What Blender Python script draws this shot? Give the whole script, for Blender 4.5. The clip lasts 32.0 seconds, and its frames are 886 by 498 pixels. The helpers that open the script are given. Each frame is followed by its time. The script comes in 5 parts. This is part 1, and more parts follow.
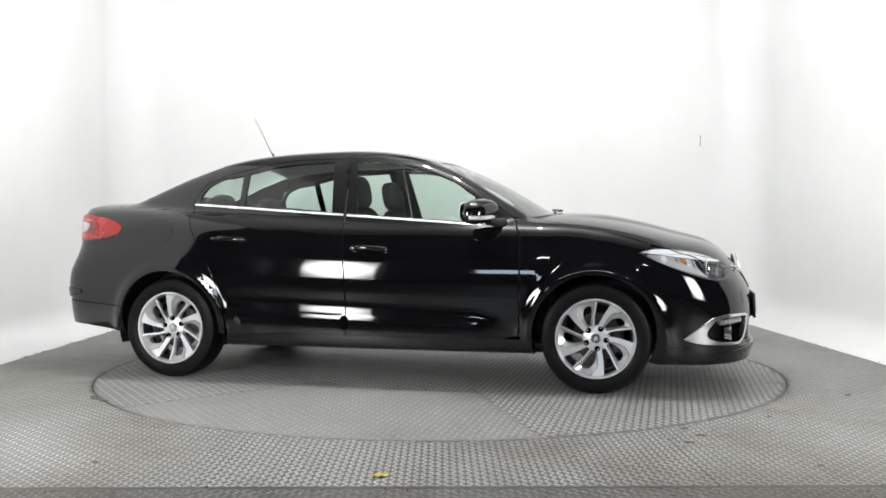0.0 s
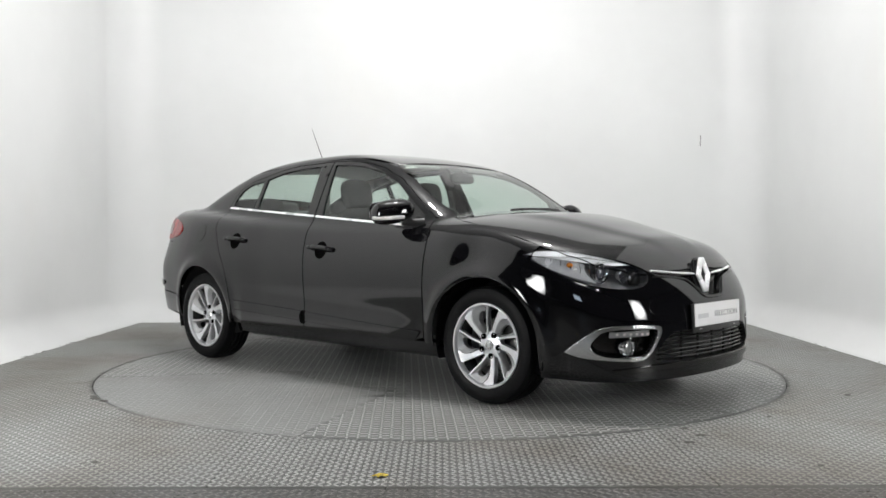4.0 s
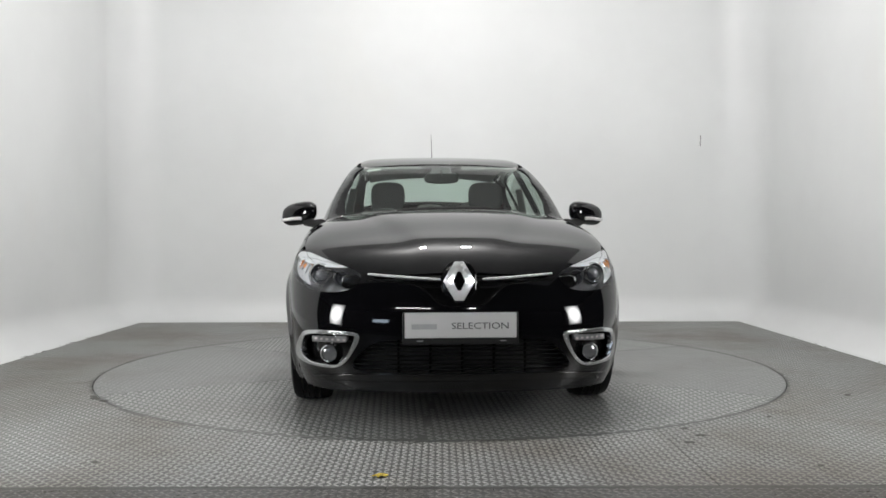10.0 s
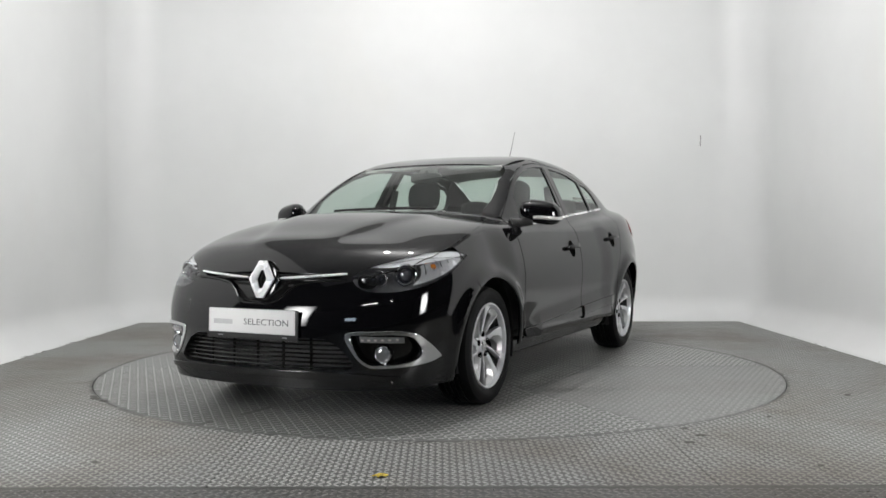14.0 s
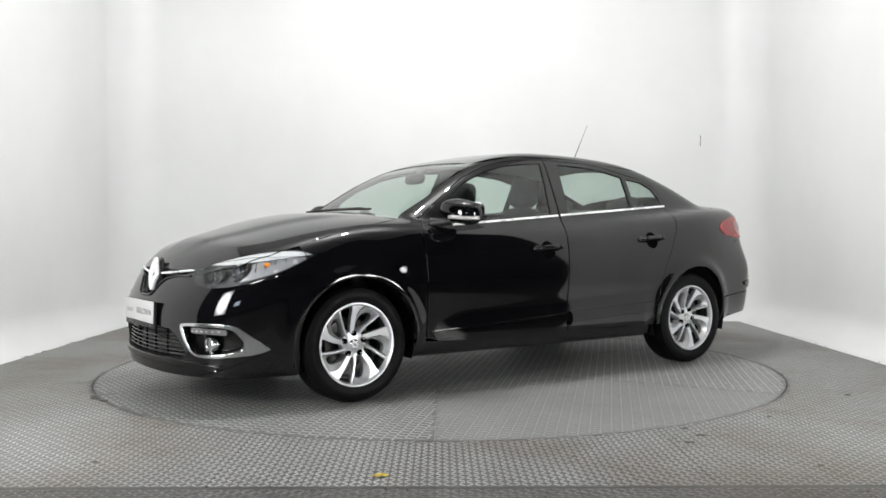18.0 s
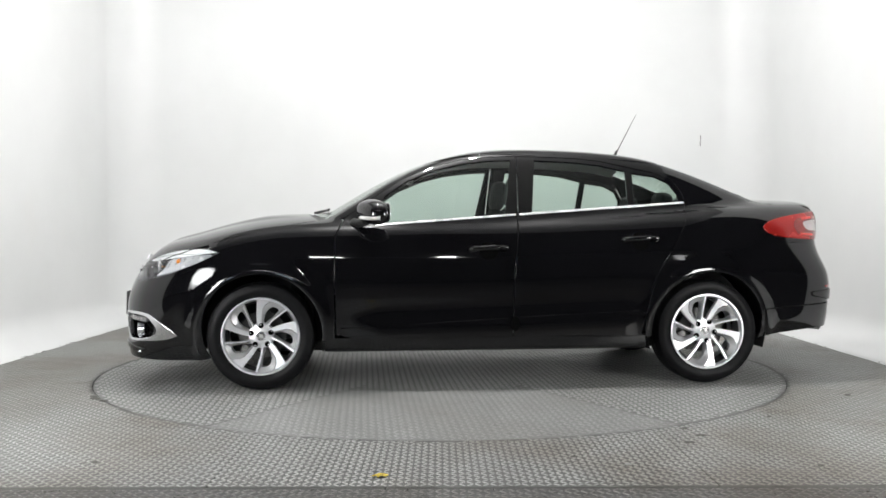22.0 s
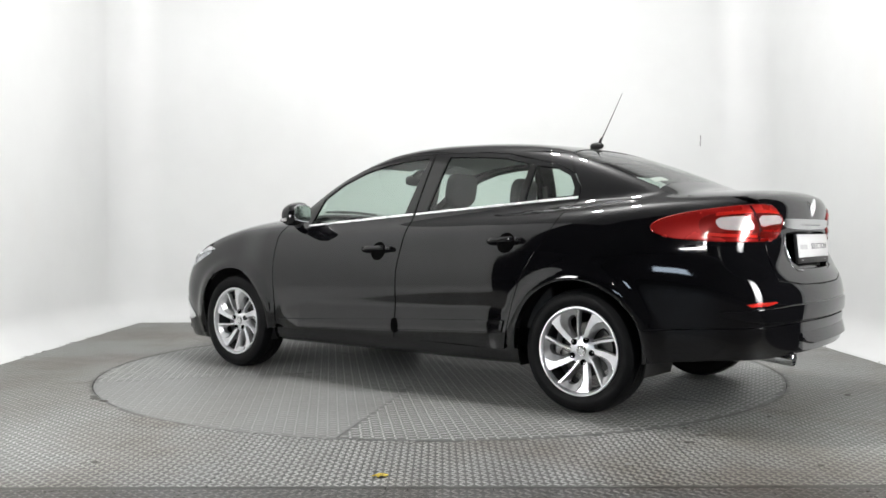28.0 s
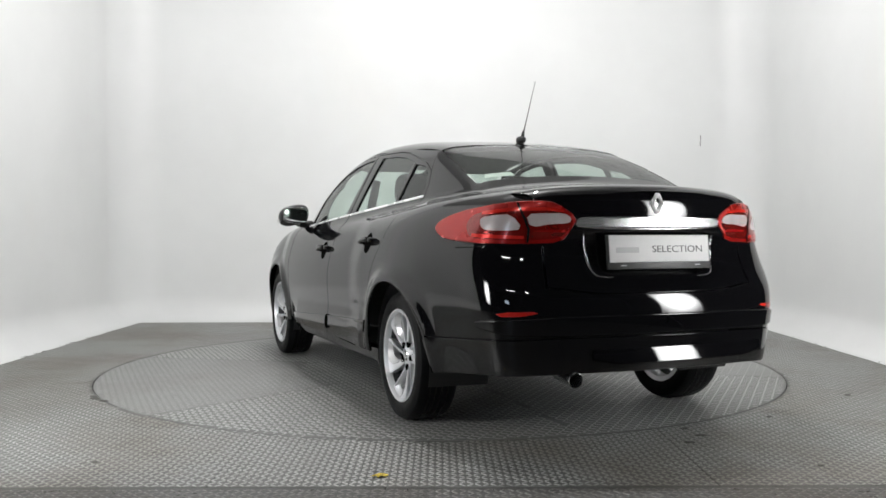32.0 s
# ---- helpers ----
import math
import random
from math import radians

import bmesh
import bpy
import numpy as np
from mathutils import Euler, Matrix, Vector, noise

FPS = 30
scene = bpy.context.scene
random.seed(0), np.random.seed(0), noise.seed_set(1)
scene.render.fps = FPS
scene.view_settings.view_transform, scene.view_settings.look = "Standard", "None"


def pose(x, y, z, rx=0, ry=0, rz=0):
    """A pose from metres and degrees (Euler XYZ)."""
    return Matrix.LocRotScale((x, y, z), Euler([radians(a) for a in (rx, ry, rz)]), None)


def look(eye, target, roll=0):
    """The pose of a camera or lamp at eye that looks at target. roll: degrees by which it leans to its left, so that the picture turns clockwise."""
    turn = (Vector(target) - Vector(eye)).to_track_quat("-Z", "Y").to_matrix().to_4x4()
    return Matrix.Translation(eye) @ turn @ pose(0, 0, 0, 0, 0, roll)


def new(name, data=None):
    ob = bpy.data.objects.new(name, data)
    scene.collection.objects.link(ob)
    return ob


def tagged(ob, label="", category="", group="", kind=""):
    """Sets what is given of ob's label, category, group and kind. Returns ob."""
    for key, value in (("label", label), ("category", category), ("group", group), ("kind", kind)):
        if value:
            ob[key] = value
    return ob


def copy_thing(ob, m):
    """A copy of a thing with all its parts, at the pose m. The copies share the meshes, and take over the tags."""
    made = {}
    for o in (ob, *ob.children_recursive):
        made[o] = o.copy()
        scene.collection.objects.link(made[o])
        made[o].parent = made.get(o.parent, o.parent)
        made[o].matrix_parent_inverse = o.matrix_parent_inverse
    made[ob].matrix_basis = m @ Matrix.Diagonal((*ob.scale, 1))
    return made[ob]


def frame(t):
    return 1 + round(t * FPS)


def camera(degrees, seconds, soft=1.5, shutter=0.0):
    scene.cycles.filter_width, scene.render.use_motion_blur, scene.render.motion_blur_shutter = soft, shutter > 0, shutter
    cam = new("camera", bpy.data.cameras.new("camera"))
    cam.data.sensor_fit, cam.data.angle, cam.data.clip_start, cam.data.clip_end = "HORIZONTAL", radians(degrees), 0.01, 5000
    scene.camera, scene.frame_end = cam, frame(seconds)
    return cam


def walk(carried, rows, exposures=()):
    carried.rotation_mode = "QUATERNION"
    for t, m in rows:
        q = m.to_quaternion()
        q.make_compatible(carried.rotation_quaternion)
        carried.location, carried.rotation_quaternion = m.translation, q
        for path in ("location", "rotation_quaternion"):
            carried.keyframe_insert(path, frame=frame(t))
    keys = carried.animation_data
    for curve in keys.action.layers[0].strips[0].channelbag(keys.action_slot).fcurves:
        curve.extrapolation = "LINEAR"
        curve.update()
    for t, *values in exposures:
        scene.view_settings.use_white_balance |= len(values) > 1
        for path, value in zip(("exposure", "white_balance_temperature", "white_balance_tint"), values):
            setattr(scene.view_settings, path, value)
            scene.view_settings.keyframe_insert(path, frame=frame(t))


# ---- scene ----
# The camera stands still; the car turns on its turntable.
cam = camera(51.97, 32.0, soft=1.6)
EYE = pose(0.0, -6.287, 0.9295, 88.947, 0.11, -0.194)
walk(cam, [(0, EYE), (32, EYE)], exposures=[(0, -0.68), (3, -0.88), (6, -1.18), (9, -1.22), (13, -1.24), (17, -1.0), (19, -0.90), (23, -0.78), (25, -0.76), (28, -0.82), (30, -0.98), (32, -1.04)])
# heading of the turntable and the car, in degrees
TURN = ((0, -14.22), (1, -21.36), (2, -28.49), (3, -35.66), (3.5, -39.26), (5.5, -53.92), (6, -57.58), (7, -64.92), (8, -72.28), (9, -79.63), (10, -87.0), (11, -94.42),
        (12, -101.79), (13, -109.17), (14, -116.58), (14.5, -120.24), (16.5, -134.8), (17, -138.42), (18, -145.74), (19, -153.1), (20, -160.5), (21, -167.87), (22, -175.15), (23, -182.3),
        (24, -189.44), (25, -196.58), (25.5, -200.15), (27.5, -214.5), (28, -218.13), (29, -225.49), (30, -232.83), (31, -240.27), (32, -247.74))

# ---- light ----
world = bpy.data.worlds.new("world")
scene.world = world
world.use_nodes = True
world.node_tree.nodes["Background"].inputs[0].default_value = (0.8, 0.9, 1.0, 1)
world.node_tree.nodes["Background"].inputs[1].default_value = 0.02


def area(name, m, sx, sy, watts, colour=(1, 0.985, 0.96)):
    data = bpy.data.lights.new(name, "AREA")
    data.shape, data.size, data.size_y, data.energy, data.color = "RECTANGLE", sx, sy, watts, colour
    ob = new(name, data)
    ob.matrix_world = m
    return ob


# two unseen fill lamps added high over the middle, and a tube and a small spot high behind the camera
for x in (-0.4, 0.4):
    bulb = bpy.data.lights.new("ceiling_bulb", "POINT")
    bulb.energy, bulb.shadow_soft_size, bulb.color = 470, 0.07, (1, 0.99, 0.975)
    new("ceiling_bulb", bulb).matrix_world = pose(x, -0.5, 4.3)
for x, wide, watts in ((-0.9, 1.3, 34), (1.1, 0.22, 12)):
    area("front_spot", look((x, -6.5, 3.5), (x * 0.4, 0.5, 1.0)), wide, 0.05, watts)
# daylight from a low window in the hall behind the camera
area("window_daylight", look((-2.4, -7.2, 1.55), (0, -1, 0.9)), 0.80, 0.55, 24, (0.70, 0.84, 1.0))
# the two soft boxes at the open front corners glow by their cloth: (place, aim), and the cloth's half width and height
SOFTBOXES = [((0.25 + sx * 2.55, -3.2, 1.12), (sx * 0.6, 0.5, 1.5)) for sx in (-1, 1)]
SOFT_W, SOFT_H, SOFT_GLOW = 0.34, 0.62, 88.0

# ---- the car's outer skin as one smooth implicit shape (x forward, y left, z up, origin on the turntable's axis) ----
def spline(xs, ys):
    """Natural cubic through a few knots, straight beyond them."""
    xs, ys = np.array(xs, float), np.array(ys, float)
    if xs[0] > xs[-1]:
        xs, ys = xs[::-1], ys[::-1]
    n, hh = len(xs), np.diff(xs)
    A, b = np.eye(n), np.zeros(n)
    for i in range(1, n - 1):
        A[i, i - 1:i + 2] = hh[i - 1], 2 * (hh[i - 1] + hh[i]), hh[i]
        b[i] = 6 * ((ys[i + 1] - ys[i]) / hh[i] - (ys[i] - ys[i - 1]) / hh[i - 1])
    m = np.linalg.solve(A, b)
    s0 = (ys[1] - ys[0]) / hh[0] - hh[0] * m[1] / 6
    s1 = (ys[-1] - ys[-2]) / hh[-1] + hh[-1] * m[-2] / 6

    def f(x):
        x = np.asarray(x, float)
        c = np.clip(x, xs[0], xs[-1])
        i = np.clip(np.searchsorted(xs, c) - 1, 0, n - 2)
        h, a, e = hh[i], xs[i + 1] - c, c - xs[i]
        v = (m[i] * a ** 3 + m[i + 1] * e ** 3) / (6 * h) + (ys[i] / h - m[i] * h / 6) * a + (ys[i + 1] / h - m[i + 1] * h / 6) * e
        return v + np.where(x < xs[0], s0 * (x - xs[0]), 0) + np.where(x > xs[-1], s1 * (x - xs[-1]), 0)
    return f


def softmax(a, b, k):
    return np.maximum(a, b) + k * np.log1p(np.exp(-np.abs(a - b) / k))


WHEELS = ((1.132, 0.315), (-1.572, 0.315))
side_profile = spline((0.12, 0.22, 0.32, 0.45, 0.6, 0.74, 0.84, 0.93, 1.02, 1.12), (0.803, 0.849, 0.874, 0.890, 0.904, 0.898, 0.874, 0.846, 0.805, 0.749))
nose_profile = spline((0.12, 0.20, 0.30, 0.43, 0.52, 0.62, 0.72, 0.82), (2.020, 2.040, 2.046, 2.046, 2.040, 2.007, 1.949, 1.872))
tail_profile = spline((0.18, 0.30, 0.45, 0.58, 0.68, 0.78, 0.90, 1.0, 1.10), (2.475, 2.530, 2.547, 2.554, 2.534, 2.483, 2.460, 2.472, 2.475))
deck_profile = spline((2.1, 1.95, 1.8, 1.6, 1.4, 1.1, 0.8, 0.3, -1.4, -2.0, -2.25, -2.45, -2.6), (0.689, 0.795, 0.865, 0.919, 0.975, 1.036, 1.062, 1.067, 1.131, 1.155, 1.148, 1.129, 1.070))
roof_profile = spline((1.1, 0.85, 0.66, 0.42, 0.15, -0.2, -0.6, -1.0, -1.36, -1.73, -2.0, -2.3), (0.874, 1.010, 1.124, 1.263, 1.381, 1.460, 1.474, 1.457, 1.404, 1.280, 1.165, 1.022))
cabin_profile = spline((1.1, 0.75, 0.45, 0.0, -0.5, -1.0, -1.46, -1.9, -2.3), (0.623, 0.717, 0.774, 0.793, 0.783, 0.767, 0.749, 0.693, 0.611))

rear_taper = spline((-0.8, -1.2, -1.6, -1.9, -2.2, -2.5), (-0.012, -0.013, -0.010, 0.029, 0.092, 0.124))
front_taper = spline((0.8, 1.1, 1.4, 1.7, 2.0), (0.029, 0.027, 0.021, 0.033, 0.047))


def fade(t):
    """0 below zero, 1 from 0.3 on, smooth between."""
    t = np.clip(t / 0.3, 0, 1)
    return t * t * (3 - 2 * t)


def skin(x, y, z):
    """Below zero inside the body."""
    y = np.abs(y)
    lift = z - 0.035 * np.clip(-x - 0.2, 0, 1.6)
    w = side_profile(lift) - fade(-x - 0.8) * rear_taper(x) - fade(x - 0.8) * front_taper(x)
    for wx, wz in WHEELS:
        r = np.hypot(x - wx, z - wz)
        w = w + 0.024 * np.exp(-((r - 0.385) / 0.050) ** 2) * (z > 0.1)
    # the doors' lower edge turns out over the moulding
    w = w + (0.017 / (1 + np.exp((z - 0.435 - 0.05 * (0.2 - x) / 1.4) / 0.020)) + 0.13 * np.clip(0.43 - z, 0, 0.14)) * np.clip((0.64 - x) * 5, 0, 1) * np.clip((x + 1.22) * 6, 0, 1)
    side = y - w
    front = (x - nose_profile(z) + 0.201 * y ** 2 + 0.051 * y ** 4) * 0.95
    rear = (-x - tail_profile(z) + 0.175 * y ** 2 + -0.11 * y ** 4) * 0.95
    top = (z - deck_profile(x) + 0.076 * y ** 2 + 0.094 * y ** 4) * 0.97
    # the raised middle of the bonnet, with a soft crease along each side
    top = top - 0.015 / (1 + np.exp((y - 0.16 - 0.34 * (1.92 - x)) / 0.026)) * np.clip((x - 0.9) * 4, 0, 1) * np.clip((1.93 - x) * 5, 0, 1)
    low = softmax(softmax(softmax(side, front, 0.148), rear, 0.105), top, 0.028)
    cab_side = (y - cabin_profile(x) + 0.446 * (z - 1.0) + 0.127 * (z - 1.0) ** 2) * 0.92
    cab_top = (z - roof_profile(x + 0.149 * y ** 2 * np.clip(x + 0.5, -1, 1)) + 0.057 * y ** 2) * 0.9
    cab = softmax(softmax(cab_side, cab_top, 0.028), 0.93 - z, 0.01)
    return -softmax(-low, -cab, 0.010)


def skin_normal(p):
    e, g = 0.002, np.zeros_like(p)
    for i in range(3):
        d = np.zeros(3)
        d[i] = e
        g[:, i] = skin(*(p + d).T) - skin(*(p - d).T)
    return g / np.linalg.norm(g, axis=1)[:, None]


def drop(uv, view):
    """Points of the skin under the flat points uv. view: 'top' (x, y); 'nose' or 'tail': the bearing round a post in the car, and the height;
    or an angle: 0 sees the front (y, z), 90 the left flank; u runs across."""
    uv = np.asarray(uv, float)
    if view == "top":
        o, d, span = np.column_stack([uv, np.full(len(uv), 1.8)]), np.array([0, 0, -1.0]), 1.4
    elif view in POSTS:
        px, sx = POSTS[view]
        d = -np.column_stack([sx * np.cos(uv[:, 0]), np.sin(uv[:, 0]), np.zeros(len(uv))])
        o, span = np.column_stack([np.full(len(uv), px), np.zeros(len(uv)), uv[:, 1]]) - 1.6 * d, 1.55
    else:
        a = radians(view)
        d = np.array([-math.cos(a), -math.sin(a), 0])
        across = np.array([-math.sin(a), math.cos(a), 0])
        o = uv[:, :1] * across + np.array([0, 0, 1.0]) * uv[:, 1:] - d * 3.0
        span = 2.98 if view in (90, -90) else 2.4
    lo, hi = np.zeros(len(uv)), np.full(len(uv), span)
    for _ in range(26):
        mid = (lo + hi) / 2
        out = skin(*(o + mid[:, None] * d).T) > 0
        lo, hi = np.where(out, mid, lo), np.where(out, hi, mid)
    return o + ((lo + hi) / 2)[:, None] * d


POSTS = {"nose": (1.0, 1), "tail": (-1.5, -1)}


def flat(p, view):
    """The flat point over the point p, in that view."""
    return tuple(flat_many(np.array([p], float), view)[0])


def flat_many(p, view):
    if view == "top":
        return p[:, :2].copy()
    if view in POSTS:
        px, sx = POSTS[view]
        return np.column_stack([np.arctan2(p[:, 1], sx * (p[:, 0] - px)), p[:, 2]])
    a = radians(view)
    return np.column_stack([-math.sin(a) * p[:, 0] + math.cos(a) * p[:, 1], p[:, 2]])

# ---- materials ----
def material(name):
    m = bpy.data.materials.new(name)
    m.use_nodes = True
    return m, m.node_tree, m.node_tree.nodes["Principled BSDF"]


def link(nt, a, b):
    nt.links.new(a, b)


def noise_node(nt, scale, detail=4, rough=0.55, stretch=(1, 1, 1)):
    co, mp, n = nt.nodes.new("ShaderNodeTexCoord"), nt.nodes.new("ShaderNodeMapping"), nt.nodes.new("ShaderNodeTexNoise")
    mp.inputs["Scale"].default_value = stretch
    n.inputs["Scale"].default_value, n.inputs["Detail"].default_value, n.inputs["Roughness"].default_value = scale, detail, rough
    link(nt, co.outputs["Object"], mp.inputs[0])
    link(nt, mp.outputs[0], n.inputs["Vector"])
    return n.outputs["Fac"]


def ramp(nt, fac, stops):
    r = nt.nodes.new("ShaderNodeValToRGB")
    while len(r.color_ramp.elements) < len(stops):
        r.color_ramp.elements.new(0.5)
    for e, (p, c) in zip(r.color_ramp.elements, stops):
        e.position, e.color = p, (*c, 1)
    link(nt, fac, r.inputs[0])
    return r.outputs[0]


def mix(nt, a, b, fac, mode="MIX"):
    n = nt.nodes.new("ShaderNodeMix")
    n.data_type, n.blend_type = "RGBA", mode
    for s, v in ((n.inputs[6], a), (n.inputs[7], b), (n.inputs[0], fac)):
        if isinstance(v, (int, float)):
            s.default_value = v
        elif isinstance(v, tuple):
            s.default_value = (*v, 1)
        else:
            link(nt, v, s)
    return n.outputs[2]


def bump(nt, b, height, strength, distance):
    n = nt.nodes.new("ShaderNodeBump")
    n.inputs["Strength"].default_value, n.inputs["Distance"].default_value = strength, distance
    link(nt, height, n.inputs["Height"])
    link(nt, n.outputs[0], b.inputs["Normal"])


def plain(name, c, rough, metal=0.0, vary=0.25, scale=14, grain=0.0, grain_scale=300, coat=0.0, spec=0.5):
    """A surface with a little unevenness in colour, gloss and relief."""
    m, nt, b = material(name)
    n = noise_node(nt, scale)
    lo, hi = tuple(v * (1 - vary) for v in c), tuple(min(1, v * (1 + vary)) for v in c)
    link(nt, ramp(nt, n, [(0.3, lo), (0.7, hi)]), b.inputs["Base Color"])
    link(nt, ramp(nt, n, [(0.25, (max(0, rough - 0.06),) * 3), (0.75, (min(1, rough + 0.06),) * 3)]), b.inputs["Roughness"])
    b.inputs["Metallic"].default_value, b.inputs["Coat Weight"].default_value, b.inputs["Coat Roughness"].default_value = metal, coat, 0.05
    b.inputs["Specular IOR Level"].default_value, b.inputs["Coat IOR"].default_value = spec, 1.52
    if grain:
        bump(nt, b, noise_node(nt, grain_scale, 2), grain, 0.002)
    return m


def glazing(name, tint, gloss=1.0):
    """A thin pane: what lies behind shows through tinted, the front mirrors by its gloss."""
    m, nt, b = material(name)
    nt.nodes.remove(b)
    out = next(n for n in nt.nodes if n.type == "OUTPUT_MATERIAL")
    tr, gl, lw, mx, pw, mu, ad = (nt.nodes.new(k) for k in ("ShaderNodeBsdfTransparent", "ShaderNodeBsdfGlossy", "ShaderNodeLayerWeight", "ShaderNodeMixShader", "ShaderNodeMath", "ShaderNodeMath", "ShaderNodeMath"))
    tr.inputs[0].default_value, gl.inputs["Roughness"].default_value, lw.inputs[0].default_value = (*tint, 1), 0.01, 0.5
    pw.operation, pw.inputs[1].default_value = "POWER", 5.0
    mu.operation, mu.inputs[1].default_value = "MULTIPLY", 0.9 * gloss
    ad.operation, ad.inputs[1].default_value = "ADD", 0.07 * gloss
    link(nt, lw.outputs["Facing"], pw.inputs[0])
    link(nt, pw.outputs[0], mu.inputs[0])
    link(nt, mu.outputs[0], ad.inputs[0])
    link(nt, ad.outputs[0], mx.inputs[0])
    link(nt, tr.outputs[0], mx.inputs[1])
    link(nt, gl.outputs[0], mx.inputs[2])
    link(nt, mx.outputs[0], out.inputs[0])
    return m


def steel_floor(name, base, brown, dirt, gloss=(0.36, 0.58)):
    m, nt, b = material(name)
    big, mid, fine = noise_node(nt, 0.9, 5, 0.6), noise_node(nt, 7, 6, 0.65), noise_node(nt, 90, 3)
    c = ramp(nt, mid, [(0.25, tuple(v * 0.72 for v in base)), (0.55, base), (0.8, tuple(v * 1.22 for v in base))])
    stain = ramp(nt, big, [(0.44, (0, 0, 0)), (0.62, (dirt,) * 3)])
    c = mix(nt, c, brown, stain)
    chips = ramp(nt, noise_node(nt, 26, 5, 0.7), [(0.30, (0.55, 0.53, 0.5)), (0.42, (1, 1, 1)), (0.66, (1, 1, 1)), (0.74, (1.35, 1.33, 1.3))])
    c = mix(nt, c, chips, 0.8, "MULTIPLY")
    c = mix(nt, c, ramp(nt, fine, [(0.3, (0.6, 0.6, 0.6)), (0.7, (1.15, 1.15, 1.15))]), 0.55, "MULTIPLY")
    info = nt.nodes.new("ShaderNodeObjectInfo")
    c = mix(nt, c, ramp(nt, info.outputs["Random"], [(0.0, (0.9, 0.9, 0.9)), (1.0, (1.07, 1.07, 1.06))]), 1.0, "MULTIPLY")
    link(nt, c, b.inputs["Base Color"])
    link(nt, ramp(nt, mid, [(0.3, (gloss[0],) * 3), (0.75, (gloss[1],) * 3)]), b.inputs["Roughness"])
    b.inputs["Metallic"].default_value = 0.15
    bump(nt, b, fine, 0.25, 0.0008)
    return m


def wall_paint():
    m, nt, b = material("white_wall_paint")
    big, fine = noise_node(nt, 0.8, 4), noise_node(nt, 60, 3)
    c = ramp(nt, big, [(0.3, (0.685, 0.692, 0.69)), (0.7, (0.745, 0.752, 0.75))])
    yellow = ramp(nt, noise_node(nt, 0.55, 5, 0.6, (1, 1, 0.6)), [(0.60, (0, 0, 0)), (0.78, (0.35,) * 3)])
    link(nt, mix(nt, c, (0.72, 0.70, 0.655), yellow), b.inputs["Base Color"])
    link(nt, ramp(nt, big, [(0.3, (0.40,) * 3), (0.7, (0.50,) * 3)]), b.inputs["Roughness"])
    b.inputs["Specular IOR Level"].default_value = 0.35
    bump(nt, b, noise_node(nt, 2.2, 3), 0.12, 0.02)
    return m


def softbox_cloth():
    """A lit diffuser, brightest in the middle."""
    m, nt, b = material("lit_softbox_cloth")
    nt.nodes.remove(b)
    out = next(n for n in nt.nodes if n.type == "OUTPUT_MATERIAL")
    co, mp, g, em = (nt.nodes.new(k) for k in ("ShaderNodeTexCoord", "ShaderNodeMapping", "ShaderNodeTexGradient", "ShaderNodeEmission"))
    g.gradient_type = "SPHERICAL"
    mp.inputs["Scale"].default_value = (0.82 / SOFT_W, 0.82 / SOFT_H, 1)
    link(nt, co.outputs["Object"], mp.inputs[0])
    link(nt, mp.outputs[0], g.inputs[0])
    link(nt, ramp(nt, g.outputs[0], [(0.0, (0.10, 0.10, 0.10)), (0.18, (0.30, 0.30, 0.30)), (0.5, (0.75, 0.75, 0.745)), (0.9, (1, 1, 0.99))]), em.inputs[0])
    em.inputs[1].default_value = SOFT_GLOW
    link(nt, em.outputs[0], out.inputs[0])
    return m


PAINT = plain("black_car_paint", (0.0035, 0.0035, 0.0042), 0.4, 0.0, 0.15, 3, coat=1.0, spec=0.0)
PLASTIC = plain("black_plastic", (0.009, 0.009, 0.009), 0.45, 0, 0.2, 30, 0.15, 500)
GLOSS_BLACK = plain("gloss_black", (0.006, 0.006, 0.006), 0.12, 0, 0.1, 10)
RUBBER = plain("tyre_rubber", (0.0045, 0.0045, 0.005), 0.48, 0, 0.25, 25, 0.2, 200, spec=0.12)
CHROME = plain("chrome", (0.80, 0.81, 0.82), 0.10, 1.0, 0.02, 2)
SATIN = plain("satin_chrome", (0.70, 0.71, 0.72), 0.20, 1.0, 0.02, 2)
ALLOY = plain("machined_alloy", (0.80, 0.805, 0.83), 0.36, 0.85, 0.03, 20)
ALLOY_DARK = plain("grey_alloy", (0.55, 0.553, 0.565), 0.36, 0.8, 0.05, 20)
BRAKE = plain("brake_steel", (0.09, 0.088, 0.085), 0.45, 0.7, 0.2, 30)
GLASS = glazing("tinted_glass", (0.75, 0.84, 0.79))
CLEAR = glazing("clear_lens", (0.93, 0.94, 0.95), 0.8)
RED_LENS = plain("red_lens", (0.33, 0.009, 0.007), 0.26, 0.5, 0.03, 6, coat=0.45)
RED_DARK = plain("dark_red_lens", (0.20, 0.006, 0.004), 0.2, 0.5, 0.06, 10, coat=1.0)
RED_BRIGHT = plain("bright_red_lens", (0.62, 0.025, 0.016), 0.2, 0.4, 0.1, 30, coat=1.0)
SMOKE = plain("smoked_lens", (0.16, 0.16, 0.165), 0.08, 0.2, 0.15, 30, coat=1.0)
WHITE_LENS = plain("white_lens", (0.70, 0.68, 0.68), 0.12, 0.1, 0.1, 30, coat=1.0)
AMBER = plain("amber_bulb", (0.75, 0.25, 0.04), 0.15, 0, 0.1, 20)
REFLECTOR = plain("lamp_reflector", (0.75, 0.76, 0.78), 0.16, 1.0, 0.05, 20)
CLOTH = plain("dark_seat_cloth", (0.035, 0.035, 0.037), 0.9, 0, 0.25, 60, 0.4, 700)
